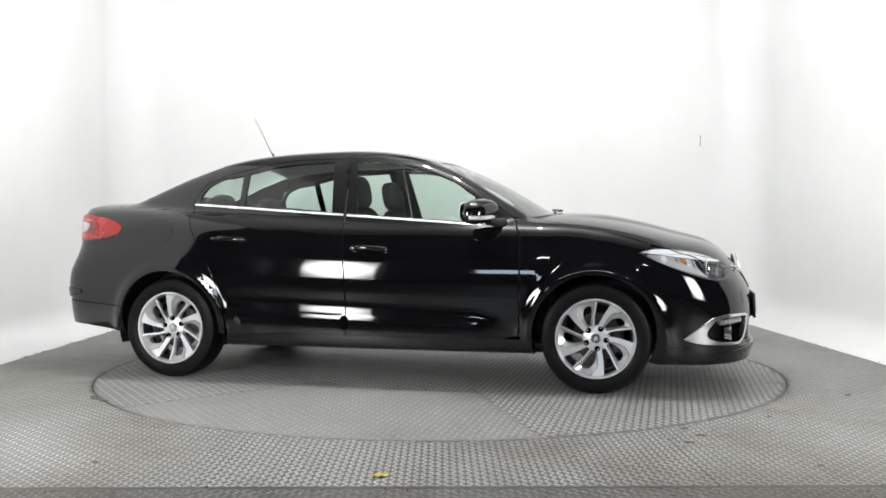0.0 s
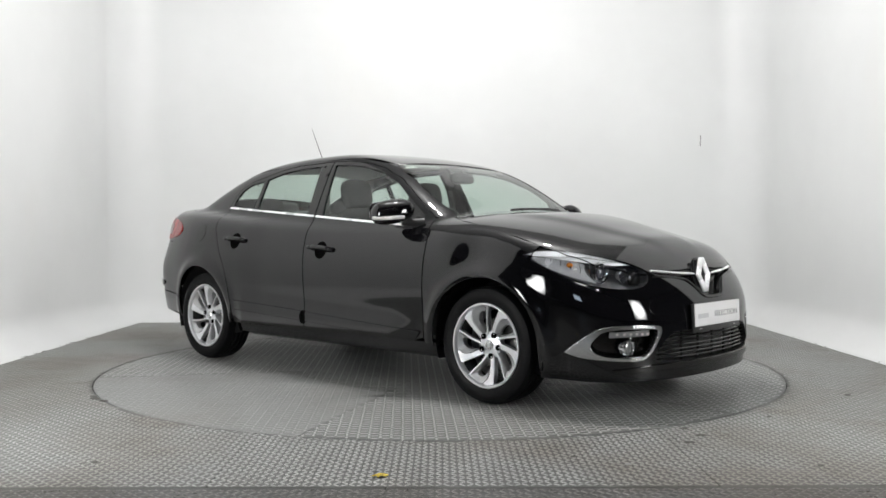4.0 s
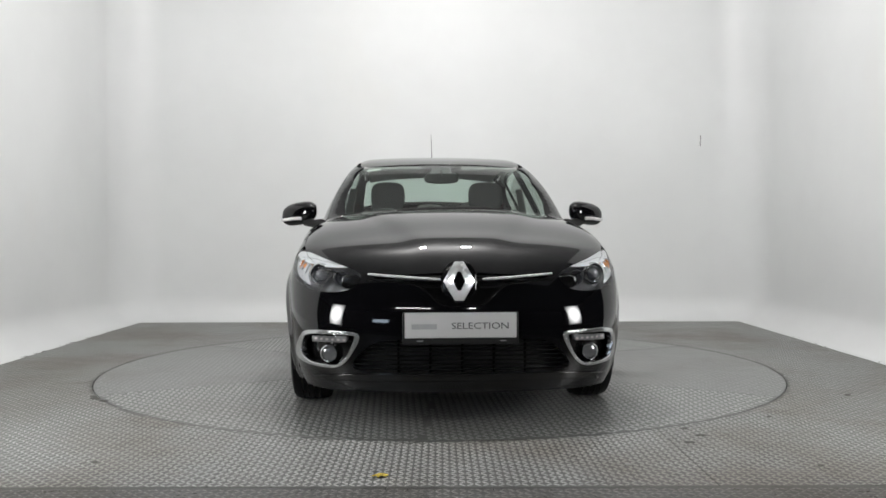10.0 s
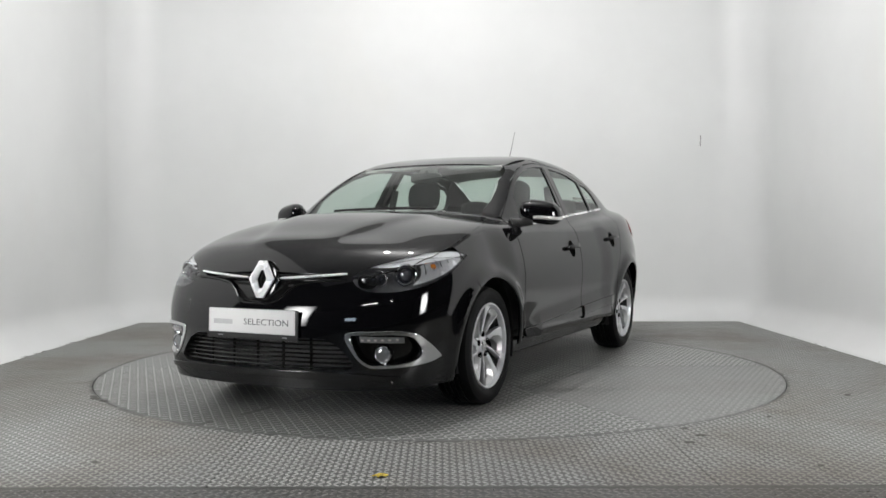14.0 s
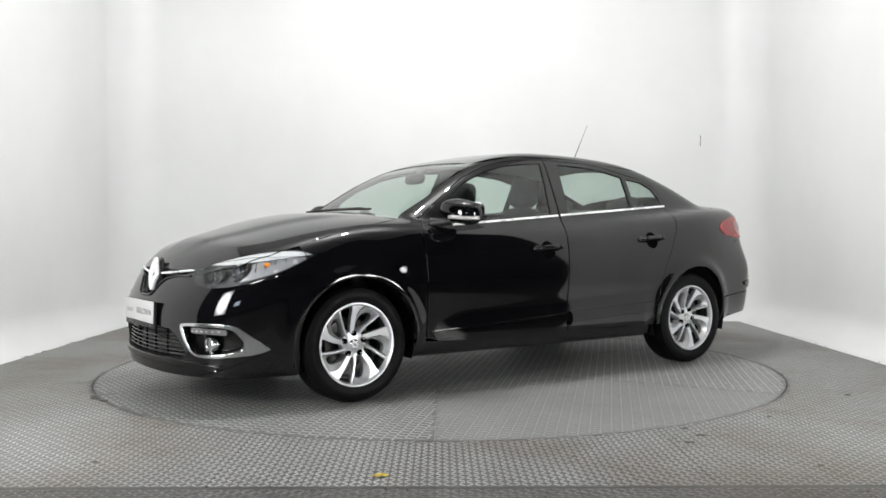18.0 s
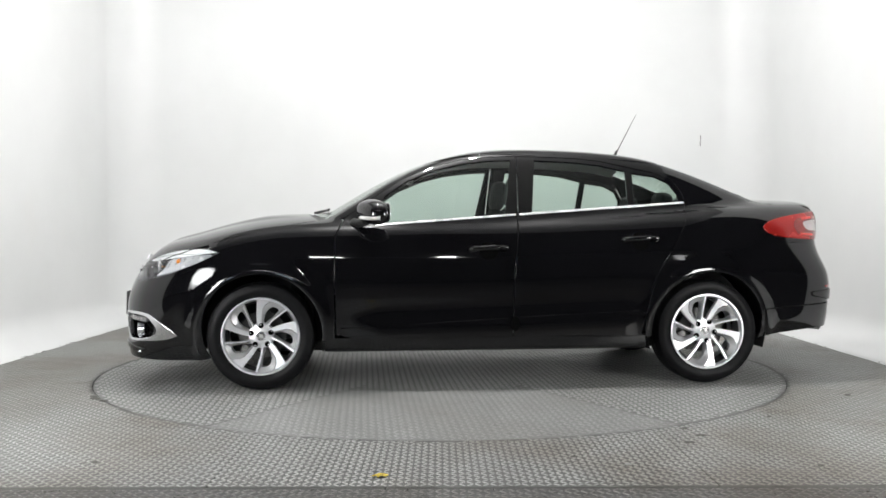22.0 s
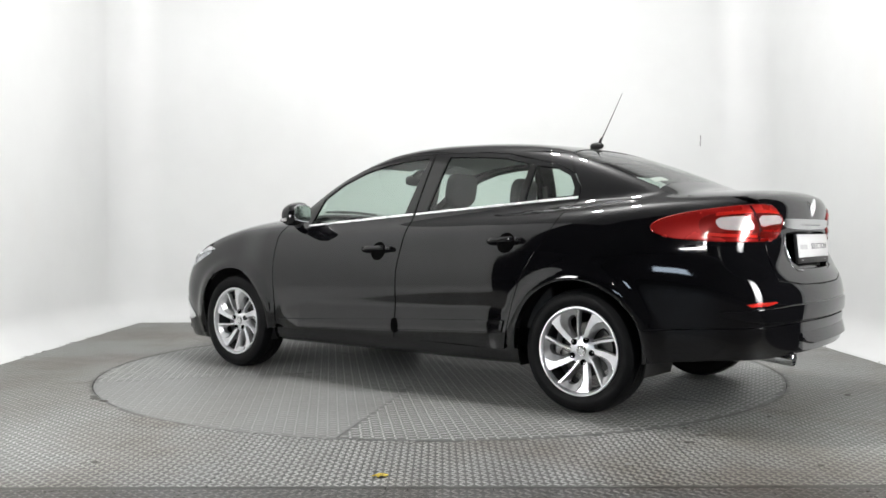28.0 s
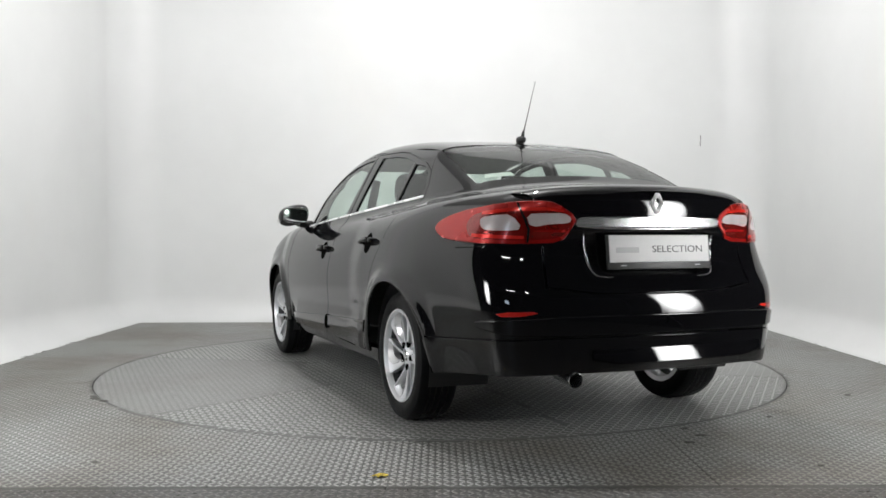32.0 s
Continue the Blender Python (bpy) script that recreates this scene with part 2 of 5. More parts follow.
TRIM = plain("grey_trim", (0.10, 0.10, 0.10), 0.7, 0, 0.15, 40, 0.2, 500)
LINER = plain("headliner_cloth", (0.34, 0.34, 0.33), 0.95, 0, 0.08, 40, 0.2, 600)
PLATE_WHITE = plain("plate_white", (0.54, 0.54, 0.54), 0.5, 0, 0.03, 8, spec=0.3)
INK = plain("dark_grey_ink", (0.05, 0.05, 0.055), 0.5, 0, 0.1, 20)
STICKER = plain("paper_sticker", (0.72, 0.72, 0.70), 0.6, 0, 0.05, 30)
LEAF = plain("yellow_leaf", (0.55, 0.42, 0.05), 0.7, 0, 0.4, 60)
WALL = wall_paint()
SOFT_CLOTH = softbox_cloth()
CEIL = plain("ceiling_paint", (0.42, 0.42, 0.42), 0.8, 0, 0.06, 2)
HALL = plain("dark_hall_paint", (0.012, 0.012, 0.013), 0.85, 0, 0.2, 2)
STEEL = steel_floor("grey_painted_steel", (0.100, 0.104, 0.099), (0.068, 0.060, 0.048), 0.8)
STEEL_TABLE = steel_floor("grey_turntable_steel", (0.128, 0.133, 0.129), (0.11, 0.104, 0.093), 0.4)
DARK_GAP = plain("dark_gap", (0.02, 0.02, 0.02), 0.8, 0, 0.2, 10)
MARK = plain("dark_scuff", (0.10, 0.095, 0.09), 0.8, 0, 0.4, 60)
SMOKE_CHROME = plain("silver_lamp_housing", (0.58, 0.585, 0.60), 0.25, 0.3, 0.12, 12)
BROW_SILVER = plain("frosted_silver", (0.84, 0.85, 0.86), 0.35, 0.15, 0.05, 30)
LENS_BALL = plain("projector_glass", (0.05, 0.05, 0.06), 0.03, 0.0, 0.1, 10, coat=1.0)
CLEAR_BALL = plain("fog_glass", (0.16, 0.165, 0.17), 0.06, 0.5, 0.1, 30, coat=1.0)
SMOKE_PALE = plain("pale_lens", (0.46, 0.42, 0.42), 0.22, 0.25, 0.10, 12, coat=0.35)
TRIM_DARK = plain("black_trim", (0.02, 0.02, 0.02), 0.6, 0, 0.2, 40, 0.2, 500)
# lugs far paler than their plates: worn tops, and caught light painted in
LUG = steel_floor("worn_lit_tread_steel", (0.40, 0.404, 0.393), (0.235, 0.213, 0.178), 0.8, (0.32, 0.48))
LUG_TABLE = steel_floor("worn_lit_turntable_tread", (0.41, 0.415, 0.407), (0.19, 0.18, 0.165), 0.35, (0.28, 0.42))

LAMP_BLACK = plain("smoked_lamp_housing", (0.30, 0.30, 0.31), 0.22, 0.6, 0.2, 20)
STEEL_SMOOTH = steel_floor("smooth_turntable_steel", (0.215, 0.22, 0.216), (0.165, 0.157, 0.143), 0.4)
RIM_DARK = plain("dark_rim_barrel", (0.018, 0.018, 0.019), 0.45, 0.3, 0.1, 20)
PLATE_GREY = plain("pale_grey_print", (0.36, 0.36, 0.37), 0.5, 0, 0.05, 20)
BAR_DARK = plain("grey_badge_metal", (0.25, 0.25, 0.26), 0.3, 0.8, 0.05, 20)
BADGE = plain("bright_badge_metal", (0.88, 0.89, 0.90), 0.28, 0.4, 0.02, 5)
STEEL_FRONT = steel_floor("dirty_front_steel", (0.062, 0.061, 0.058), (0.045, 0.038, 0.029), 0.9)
CHIP = plain("bare_worn_steel", (0.25, 0.25, 0.24), 0.5, 0.3, 0.3, 60)
# matt black of small parts, and the painted shade of hollows and gaps
CUP = plain("matt_black_and_shade", (0.003, 0.003, 0.003), 0.9, 0, 0.1, 20, spec=0.0)
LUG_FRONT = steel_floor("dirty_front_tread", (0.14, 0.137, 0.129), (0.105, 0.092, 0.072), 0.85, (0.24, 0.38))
LUG_WORN = steel_floor("worn_smooth_tread", (0.32, 0.325, 0.318), (0.19, 0.18, 0.165), 0.4)

# ---- mesh helpers ----
from mathutils.geometry import delaunay_2d_cdt


def link_mesh(name, me, mat, parent=None, label=""):
    me.materials.append(mat)
    ob = new(name, me)
    if parent is not None:
        ob.parent = parent
    if label:
        ob["label"] = label
    return ob


def part(name, bm, mat, parent=None, label="", smooth=True):
    """Links a bmesh as one mesh object under a thing or a part."""
    bm.normal_update()
    me = bpy.data.meshes.new(name)
    bm.to_mesh(me)
    bm.free()
    if smooth:
        me.shade_smooth()
        me.set_sharp_from_angle(angle=radians(35))
    return link_mesh(name, me, mat, parent, label)


def solid(name, verts, faces, mat, parent=None, label="", smooth=False):
    me = bpy.data.meshes.new(name)
    me.from_pydata([tuple(v) for v in verts], [], [tuple(f) for f in faces])
    if smooth:
        me.shade_smooth()
        me.set_sharp_from_angle(angle=radians(40))
    return link_mesh(name, me, mat, parent, label)


def box_bm(sx, sy, sz, m=None, bevel=0.0, segs=2, bm=None):
    own = bm is None
    b = bmesh.new()
    bmesh.ops.create_cube(b, size=1, matrix=Matrix.Diagonal((sx, sy, sz, 1)))
    if bevel:
        bmesh.ops.bevel(b, geom=b.edges[:], offset=bevel, segments=segs, affect="EDGES", profile=0.5)
    if m is not None:
        bmesh.ops.transform(b, matrix=m, verts=b.verts)
    return b


def joined(*bms):
    """Several bmeshes as one."""
    out = bms[0]
    for b in bms[1:]:
        vs = {}
        for v in b.verts:
            vs[v] = out.verts.new(v.co)
        for f in b.faces:
            try:
                out.faces.new([vs[v] for v in f.verts])
            except ValueError:
                pass
        b.free()
    return out


def lathe(profile, m=None, segs=40, closed=False):
    """Turns (radius, height) pairs about the local z axis."""
    b = bmesh.new()
    rings = []
    for r, h in profile:
        rings.append([b.verts.new((r * math.cos(2 * math.pi * i / segs), r * math.sin(2 * math.pi * i / segs), h)) for i in range(segs)] if r > 1e-6 else [b.verts.new((0, 0, h))])
    pairs = list(zip(rings, rings[1:])) + ([(rings[-1], rings[0])] if closed else [])
    for a, c in pairs:
        for i in range(segs):
            j = (i + 1) % segs
            if len(a) == 1 and len(c) == 1:
                continue
            if len(a) == 1:
                b.faces.new((a[0], c[j], c[i]))
            elif len(c) == 1:
                b.faces.new((a[i], a[j], c[0]))
            else:
                b.faces.new((a[i], a[j], c[j], c[i]))
    bmesh.ops.recalc_face_normals(b, faces=b.faces[:])
    if m is not None:
        bmesh.ops.transform(b, matrix=m, verts=b.verts)
    return b


def tube(points, radius, segs=8, closed=False, flat_z=1.0):
    """A round bar along points."""
    b = bmesh.new()
    pts = [Vector(p) for p in points]
    n, rings = len(pts), []
    radii = radius if isinstance(radius, (list, tuple)) else [radius] * n
    for i, p in enumerate(pts):
        a, c = pts[(i - 1) % n] if closed or i else pts[0], pts[(i + 1) % n] if closed or i < n - 1 else pts[-1]
        t = (c - a).normalized()
        u = t.cross(Vector((0, 0, 1)))
        u = u.normalized() if u.length > 0.05 else Vector((1, 0, 0))
        v = u.cross(t)
        rings.append([b.verts.new(p + radii[i] * (math.cos(2 * math.pi * k / segs) * u + flat_z * math.sin(2 * math.pi * k / segs) * v)) for k in range(segs)])
    for i in range(n if closed else n - 1):
        a, c = rings[i], rings[(i + 1) % n]
        for k in range(segs):
            b.faces.new((a[k], a[(k + 1) % segs], c[(k + 1) % segs], c[k]))
    if not closed:
        b.faces.new(rings[0][::-1])
        b.faces.new(rings[-1])
    bmesh.ops.recalc_face_normals(b, faces=b.faces[:])
    return b


def rounded(poly, times=2, hold=()):
    """Cuts the corners of a closed outline, but for those held."""
    pts = [np.array(p, float) for p in poly]
    keep = [i in hold for i in range(len(pts))]
    for _ in range(times):
        out, k2 = [], []
        n = len(pts)
        for i in range(n):
            a, p, c = pts[i - 1], pts[i], pts[(i + 1) % n]
            if keep[i]:
                out.append(p), k2.append(True)
            else:
                out += [p + 0.25 * (a - p), p + 0.25 * (c - p)]
                k2 += [False, False]
        pts, keep = out, k2
    return [tuple(p) for p in pts]


def sampled(poly, step):
    out = []
    n = len(poly)
    for i in range(n):
        a, c = np.array(poly[i], float), np.array(poly[(i + 1) % n], float)
        k = max(1, int(np.ceil(np.linalg.norm(c - a) / step)))
        out += [a + (c - a) * j / k for j in range(k)]
    out = np.array(out)
    keep = np.linalg.norm(out - np.roll(out, 1, axis=0), axis=1) > 1e-5
    return out[keep]


def inside(pts, poly):
    x, y = pts[:, 0], pts[:, 1]
    r = np.zeros(len(pts), bool)
    px, py = poly[:, 0], poly[:, 1]
    for i in range(len(poly)):
        x0, y0, x1, y1 = px[i - 1], py[i - 1], px[i], py[i]
        if y0 != y1:
            r ^= ((y0 > y) != (y1 > y)) & (x < (x1 - x0) * (y - y0) / (y1 - y0) + x0)
    return r


def signed_area(p):
    return 0.5 * np.sum(p[:, 0] * np.roll(p[:, 1], -1) - np.roll(p[:, 0], -1) * p[:, 1])


def triangulated(poly, holes=(), step=0.03, edge=0.02, cuts=()):
    """Flat triangles of an outline with holes: points, triangles, and the boundary loops."""
    loops = [sampled(poly, edge)] + [sampled(h, edge) for h in holes]
    if signed_area(loops[0]) < 0:
        loops[0] = loops[0][::-1]
    loops = [loops[0]] + [l[::-1] if signed_area(l) > 0 else l for l in loops[1:]]
    lo, hi = loops[0].min(0), loops[0].max(0)
    gx, gy = np.arange(lo[0] + step * 0.37, hi[0], step), np.arange(lo[1] + step * 0.41, hi[1], step)
    g = np.array([(a, b) for a in gx for b in gy]) if len(gx) and len(gy) else np.zeros((0, 2))
    loops_n = len(loops)
    loops += [c for c in cuts]
    allb = np.concatenate(loops)
    if len(g):
        ok = inside(g, loops[0])
        for h in loops[1:]:
            ok &= ~inside(g, h)
        g = g[ok]
        if len(g):
            d = np.min(np.hypot(g[:, None, 0] - allb[None, :, 0], g[:, None, 1] - allb[None, :, 1]), axis=1)
            g = g[d > min(step, edge) * 0.45]
    pts, edges, at = [], [], 0
    for l in loops:
        n = len(l)
        edges += [(at + i, at + (i + 1) % n) for i in range(n)]
        at += n
    allp = np.concatenate([allb, g]) if len(g) else allb
    v, _, f, *_ = delaunay_2d_cdt([Vector(p) for p in allp], edges, [], 0, 1e-6)
    v = np.array([tuple(p) for p in v])
    f = np.array([t for t in f if len(t) == 3])
    c = v[f].mean(1)
    ok = inside(c, loops[0])
    for h in loops[1:]:
        ok &= ~inside(c, h)
    return v, f[ok], loops[:loops_n]


def skin_panel(name, poly, view, mat, parent, label="", holes=(), step=0.03, edge=0.018, off=0.0, depth=0.014, bevel=0.002, mirror=False, rim=True, cuts=()):
    """A panel cut out of the car's skin by a flat outline, with a rounded, turned-in edge. mirror: the same on the other flank."""
    # cuts: (outline, its view) pairs of other parts that take their room out of this one
    away = [flat_many(drop(sampled(q, 0.012), w), view) for q, w in cuts]
    v, f, loops = triangulated(poly, holes, step, edge, away)
    P = drop(v, view)
    N = skin_normal(P)
    P = P + off * N
    verts, nrm = [tuple(p) for p in P], [tuple(n) for n in N]
    faces, fn = [], []
    for t in f:
        a, b, c = P[t]
        order = t if np.dot(np.cross(b - a, c - a), N[t[0]]) > 0 else t[::-1]
        faces.append(tuple(int(i) for i in order))
        fn.append([nrm[i] for i in order])
    if rim:
        for l in loops:
            Q = drop(l, view)
            n = skin_normal(Q)
            Q = Q + off * n
            tan = np.roll(Q, -1, axis=0) - np.roll(Q, 1, axis=0)
            out = np.cross(tan, n)
            probe = flat_many(Q + 0.002 * out / (np.linalg.norm(out, axis=1)[:, None] + 1e-9), view)
            base = flat_many(Q, view)
            d2 = np.roll(l, -1, axis=0) - np.roll(l, 1, axis=0)
            outward2 = np.column_stack([d2[:, 1], -d2[:, 0]])
            sgn = np.sign(np.sum((probe - base) * outward2, axis=1))
            s = 1.0 if np.sum(sgn) >= 0 else -1.0
            out = s * out / (np.linalg.norm(out, axis=1)[:, None] + 1e-9)
            r1, r2 = Q + bevel * out - bevel * n, Q + bevel * out - depth * n
            k, at = len(l), len(verts)
            verts += [tuple(p) for p in Q] + [tuple(p) for p in r1] + [tuple(p) for p in r2]
            nrm += [tuple(p) for p in n] + [tuple(p) for p in out] + [tuple(p) for p in out]
            for i in range(k):
                j = (i + 1) % k
                for a, b in ((0, k), (k, 2 * k)):
                    q = (at + a + i, at + a + j, at + b + j, at + b + i)
                    e1, e2 = np.array(verts[q[1]]) - verts[q[0]], np.array(verts[q[3]]) - verts[q[0]]
                    if np.dot(np.cross(e1, e2), np.array(nrm[q[0]]) + nrm[q[3]]) < 0:
                        q = q[::-1]
                    faces.append(q)
                    fn.append([nrm[x] for x in q])
    made = []
    for sgn in ((1, -1) if mirror else (1,)):
        vs = [(x, sgn * y, z) for x, y, z in verts]
        fs = faces if sgn > 0 else [q[::-1] for q in faces]
        ns = [(x, sgn * y, z) for face in fn for x, y, z in (face if sgn > 0 else face[::-1])]
        me = bpy.data.meshes.new(name)
        me.from_pydata(vs, [], fs)
        me.shade_smooth()
        me.normals_split_custom_set(ns)
        made.append(link_mesh(name, me, mat, parent, label))
    return made if mirror else made[0]


def slab(name, poly, holes, top, thick, mat, parent=None, label="", bevel=0.002, step=0.5, edge=0.12):
    """A flat plate with a bevelled upper edge."""
    v, f, loops = triangulated(poly, holes, step, edge)
    verts = [(x, y, top) for x, y in v]
    faces = []
    for t in f:
        a, b, c = v[t]
        ccw = (b[0] - a[0]) * (c[1] - a[1]) - (b[1] - a[1]) * (c[0] - a[0]) > 0
        faces.append(tuple(int(i) for i in (t if ccw else t[::-1])))
    for l in loops:
        k, at = len(l), len(verts)
        d = np.roll(l, -1, axis=0) - np.roll(l, 1, axis=0)
        o = np.column_stack([d[:, 1], -d[:, 0]])
        o /= np.linalg.norm(o, axis=1)[:, None] + 1e-9
        verts += [(x, y, top) for x, y in l] + [(x, y, top - bevel) for x, y in l + bevel * o] + [(x, y, top - thick) for x, y in l + bevel * o]
        for i in range(k):
            j = (i + 1) % k
            for a, b in ((0, k), (k, 2 * k)):
                faces.append((at + a + i, at + b + i, at + b + j, at + a + j))
    return solid(name, verts, faces, mat, parent, label)

# ---- the studio ----
FRONT_SEAM, BACK, LEFT, RIGHT, RADIUS = -2.985, 3.13, -3.11, 3.10, 2.247


def circle(r, n=160, a0=0.0, a1=360.0):
    full = abs(a1 - a0) >= 359.9
    return [(r * math.cos(radians(a0 + (a1 - a0) * i / (n if full else n - 1))), r * math.sin(radians(a0 + (a1 - a0) * i / (n if full else n - 1)))) for i in range(n)]


def tread(name, keep, x0, x1, y0, y1, top, mat, parent, turn=0.0, pitch=0.029):
    """Raised lozenges of chequer plate, each a low hipped lug, crosswise in turn."""
    rng = np.random.RandomState(5)
    i, j = np.meshgrid(np.arange(int((x1 - x0) / pitch) + 1), np.arange(int((y1 - y0) / pitch) + 1), indexing="ij")
    cx, cy, par = x0 + i.ravel() * pitch, y0 + j.ravel() * pitch, ((i + j) % 2).ravel()
    ok = keep(cx, cy)
    cx, cy, par = cx[ok], cy[ok], par[ok]
    ang = np.where(par == 0, radians(45), radians(-45)) + radians(turn)
    c, s = np.cos(ang), np.sin(ang)
    wear = 0.75 + 0.35 * rng.rand(len(cx))
    shape = np.array([(-0.0205, 0, 0), (-0.011, -0.0030, 0), (0.011, -0.0030, 0), (0.0205, 0, 0), (0.011, 0.0030, 0), (-0.011, 0.0030, 0),
                      (-0.0180, 0, 0.0012), (-0.009, -0.0018, 0.0016), (0.009, -0.0018, 0.0016), (0.0180, 0, 0.0012), (0.009, 0.0018, 0.0016), (-0.009, 0.0018, 0.0016)])
    n = len(cx)
    shape = shape * (pitch / 0.0335, pitch / 0.0175, 1.1)
    lx = shape[None, :, 0] * c[:, None] - shape[None, :, 1] * s[:, None] + cx[:, None]
    ly = shape[None, :, 0] * s[:, None] + shape[None, :, 1] * c[:, None] + cy[:, None]
    lz = top - 0.0002 + shape[None, :, 2] * wear[:, None]
    co = np.stack([lx, ly, lz], -1).reshape(-1, 3)
    quads = np.array([(0, 1, 7, 6), (1, 2, 8, 7), (2, 3, 9, 8), (3, 4, 10, 9), (4, 5, 11, 10), (5, 0, 6, 11), (6, 7, 8, 9), (6, 9, 10, 11)])
    fs = (quads[None] + 12 * np.arange(n)[:, None, None]).reshape(-1, 4)
    me = bpy.data.meshes.new(name)
    me.vertices.add(len(co)), me.loops.add(fs.size), me.polygons.add(len(fs))
    me.vertices.foreach_set("co", co.ravel())
    me.loops.foreach_set("vertex_index", fs.ravel())
    me.polygons.foreach_set("loop_start", np.arange(0, fs.size, 4))
    me.update(calc_edges=True)
    return tagged(link_mesh(name, me, mat, parent), kind="stuff")


def studio():
    # one dark sheet under everything, reaching through the hall behind the camera
    ground = solid("ground", [(-14, -16, -0.02), (14, -16, -0.02), (14, 10, -0.02), (-14, 10, -0.02)], [(0, 1, 2, 3)], DARK_GAP)
    tagged(ground, "dark concrete hall floor under the steel plates", kind="structure")
    floor = tagged(new("floor"), "grey painted chequer-plate steel floor with brown wear", kind="structure")
    disc = circle(RADIUS + 0.006)
    gap = 0.006
    rows = ((-6.9, FRONT_SEAM), (FRONT_SEAM, -0.42), (-0.42, BACK))
    cols = {0: (LEFT, -2.1, -0.2, 1.7, RIGHT), 1: (LEFT, -0.855, 1.022, RIGHT), 2: (LEFT, RIGHT)}
    for r, (y0, y1) in enumerate(rows):
        for x0, x1 in zip(cols[r], cols[r][1:]):
            rect = [(x0 + gap / 2, y0 + gap / 2), (x1 - gap / 2, y0 + gap / 2), (x1 - gap / 2, y1 - gap / 2), (x0 + gap / 2, y1 - gap / 2)]
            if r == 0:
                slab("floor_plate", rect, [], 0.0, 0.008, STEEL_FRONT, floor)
            else:
                for q in cut_by_disc(rect, RADIUS + 0.006):
                    slab("floor_plate", q, [], 0.0, 0.008, STEEL, floor, edge=0.5)
    tread("tread", lambda x, y: np.hypot(x, y) > RADIUS + 0.020, LEFT + 0.03, RIGHT - 0.03, FRONT_SEAM + 0.024, BACK - 0.03, 0.0, LUG, floor, 0)
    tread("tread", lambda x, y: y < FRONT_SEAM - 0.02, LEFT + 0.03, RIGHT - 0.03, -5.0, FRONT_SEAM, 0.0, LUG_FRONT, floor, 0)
    # walls: white, coved into the floor and round the corners, open to the dark hall behind the camera
    H, T, R = 5.0, 0.12, 0.27
    prof = [(0.0, -0.015)] + [(R * math.sin(radians(a)), R * (1 - math.cos(radians(a)))) for a in range(0, 91, 9)] + [(R, H), (R + T, H), (R + T, -0.015)]
    def bend(d):
        """Radius of the corner: tight at the floor, wide above."""
        return 0.05 + 1.5 * d

    def west(y):
        return lambda d: (LEFT - d, BACK + d - bend(d) if y is None else y)

    def east(y):
        return lambda d: (RIGHT + d, BACK + d - bend(d) if y is None else y)

    def corner(sgn, a):
        x0 = LEFT if sgn < 0 else RIGHT
        return lambda d: (x0 + sgn * (d - bend(d) + bend(d) * math.cos(radians(a))), BACK + d - bend(d) + bend(d) * math.sin(radians(a)))
    runs = (("wall_west", [west(-2.3), west(-0.8), west(None)], "white painted studio side wall coved into the floor"),
            ("wall_north", [corner(-1, a) for a in range(0, 91, 2)] + [corner(1, a) for a in range(90, -1, -2)], "white painted studio back wall with coved corners and foot"),
            ("wall_east", [east(None), east(0.4), east(-1.15)], "white painted studio side wall coved into the floor"))
    for nm, path, lab in runs:
        n = len(prof)
        vs = [(*spot(d), z) for spot in path for d, z in prof]
        fs = [(i * n + k, i * n + (k + 1) % n, (i + 1) * n + (k + 1) % n, (i + 1) * n + k) for i in range(len(path) - 1) for k in range(n)]
        fs += [tuple(range(n)), tuple(range(len(vs) - n, len(vs)))[::-1]]
        tagged(solid(nm, vs, fs, WALL, smooth=True), lab, kind="structure")
    b = box_bm(7.0, 8.0, 0.1, pose(0, -0.05, 5.05))
    tagged(part("ceiling", b, CEIL), "grey studio ceiling", kind="structure")
    # the hall behind the camera
    for nm, m, sx, sy in (("wall_south", pose(0, -12, 3), 24, 0.2), ("wall_hall_west", pose(-12, -3, 3), 0.2, 18), ("wall_hall_east", pose(12, -3, 3), 0.2, 18), ("wall_hall_north", pose(0, 6, 3), 24, 0.2)):
        tagged(part(nm, box_bm(sx, sy, 6, m), HALL), "dark hall wall", kind="structure")
    tagged(part("ceiling_hall", box_bm(24, 18, 0.2, pose(0, -3, 6.1)), HALL), "dark hall ceiling", kind="structure")


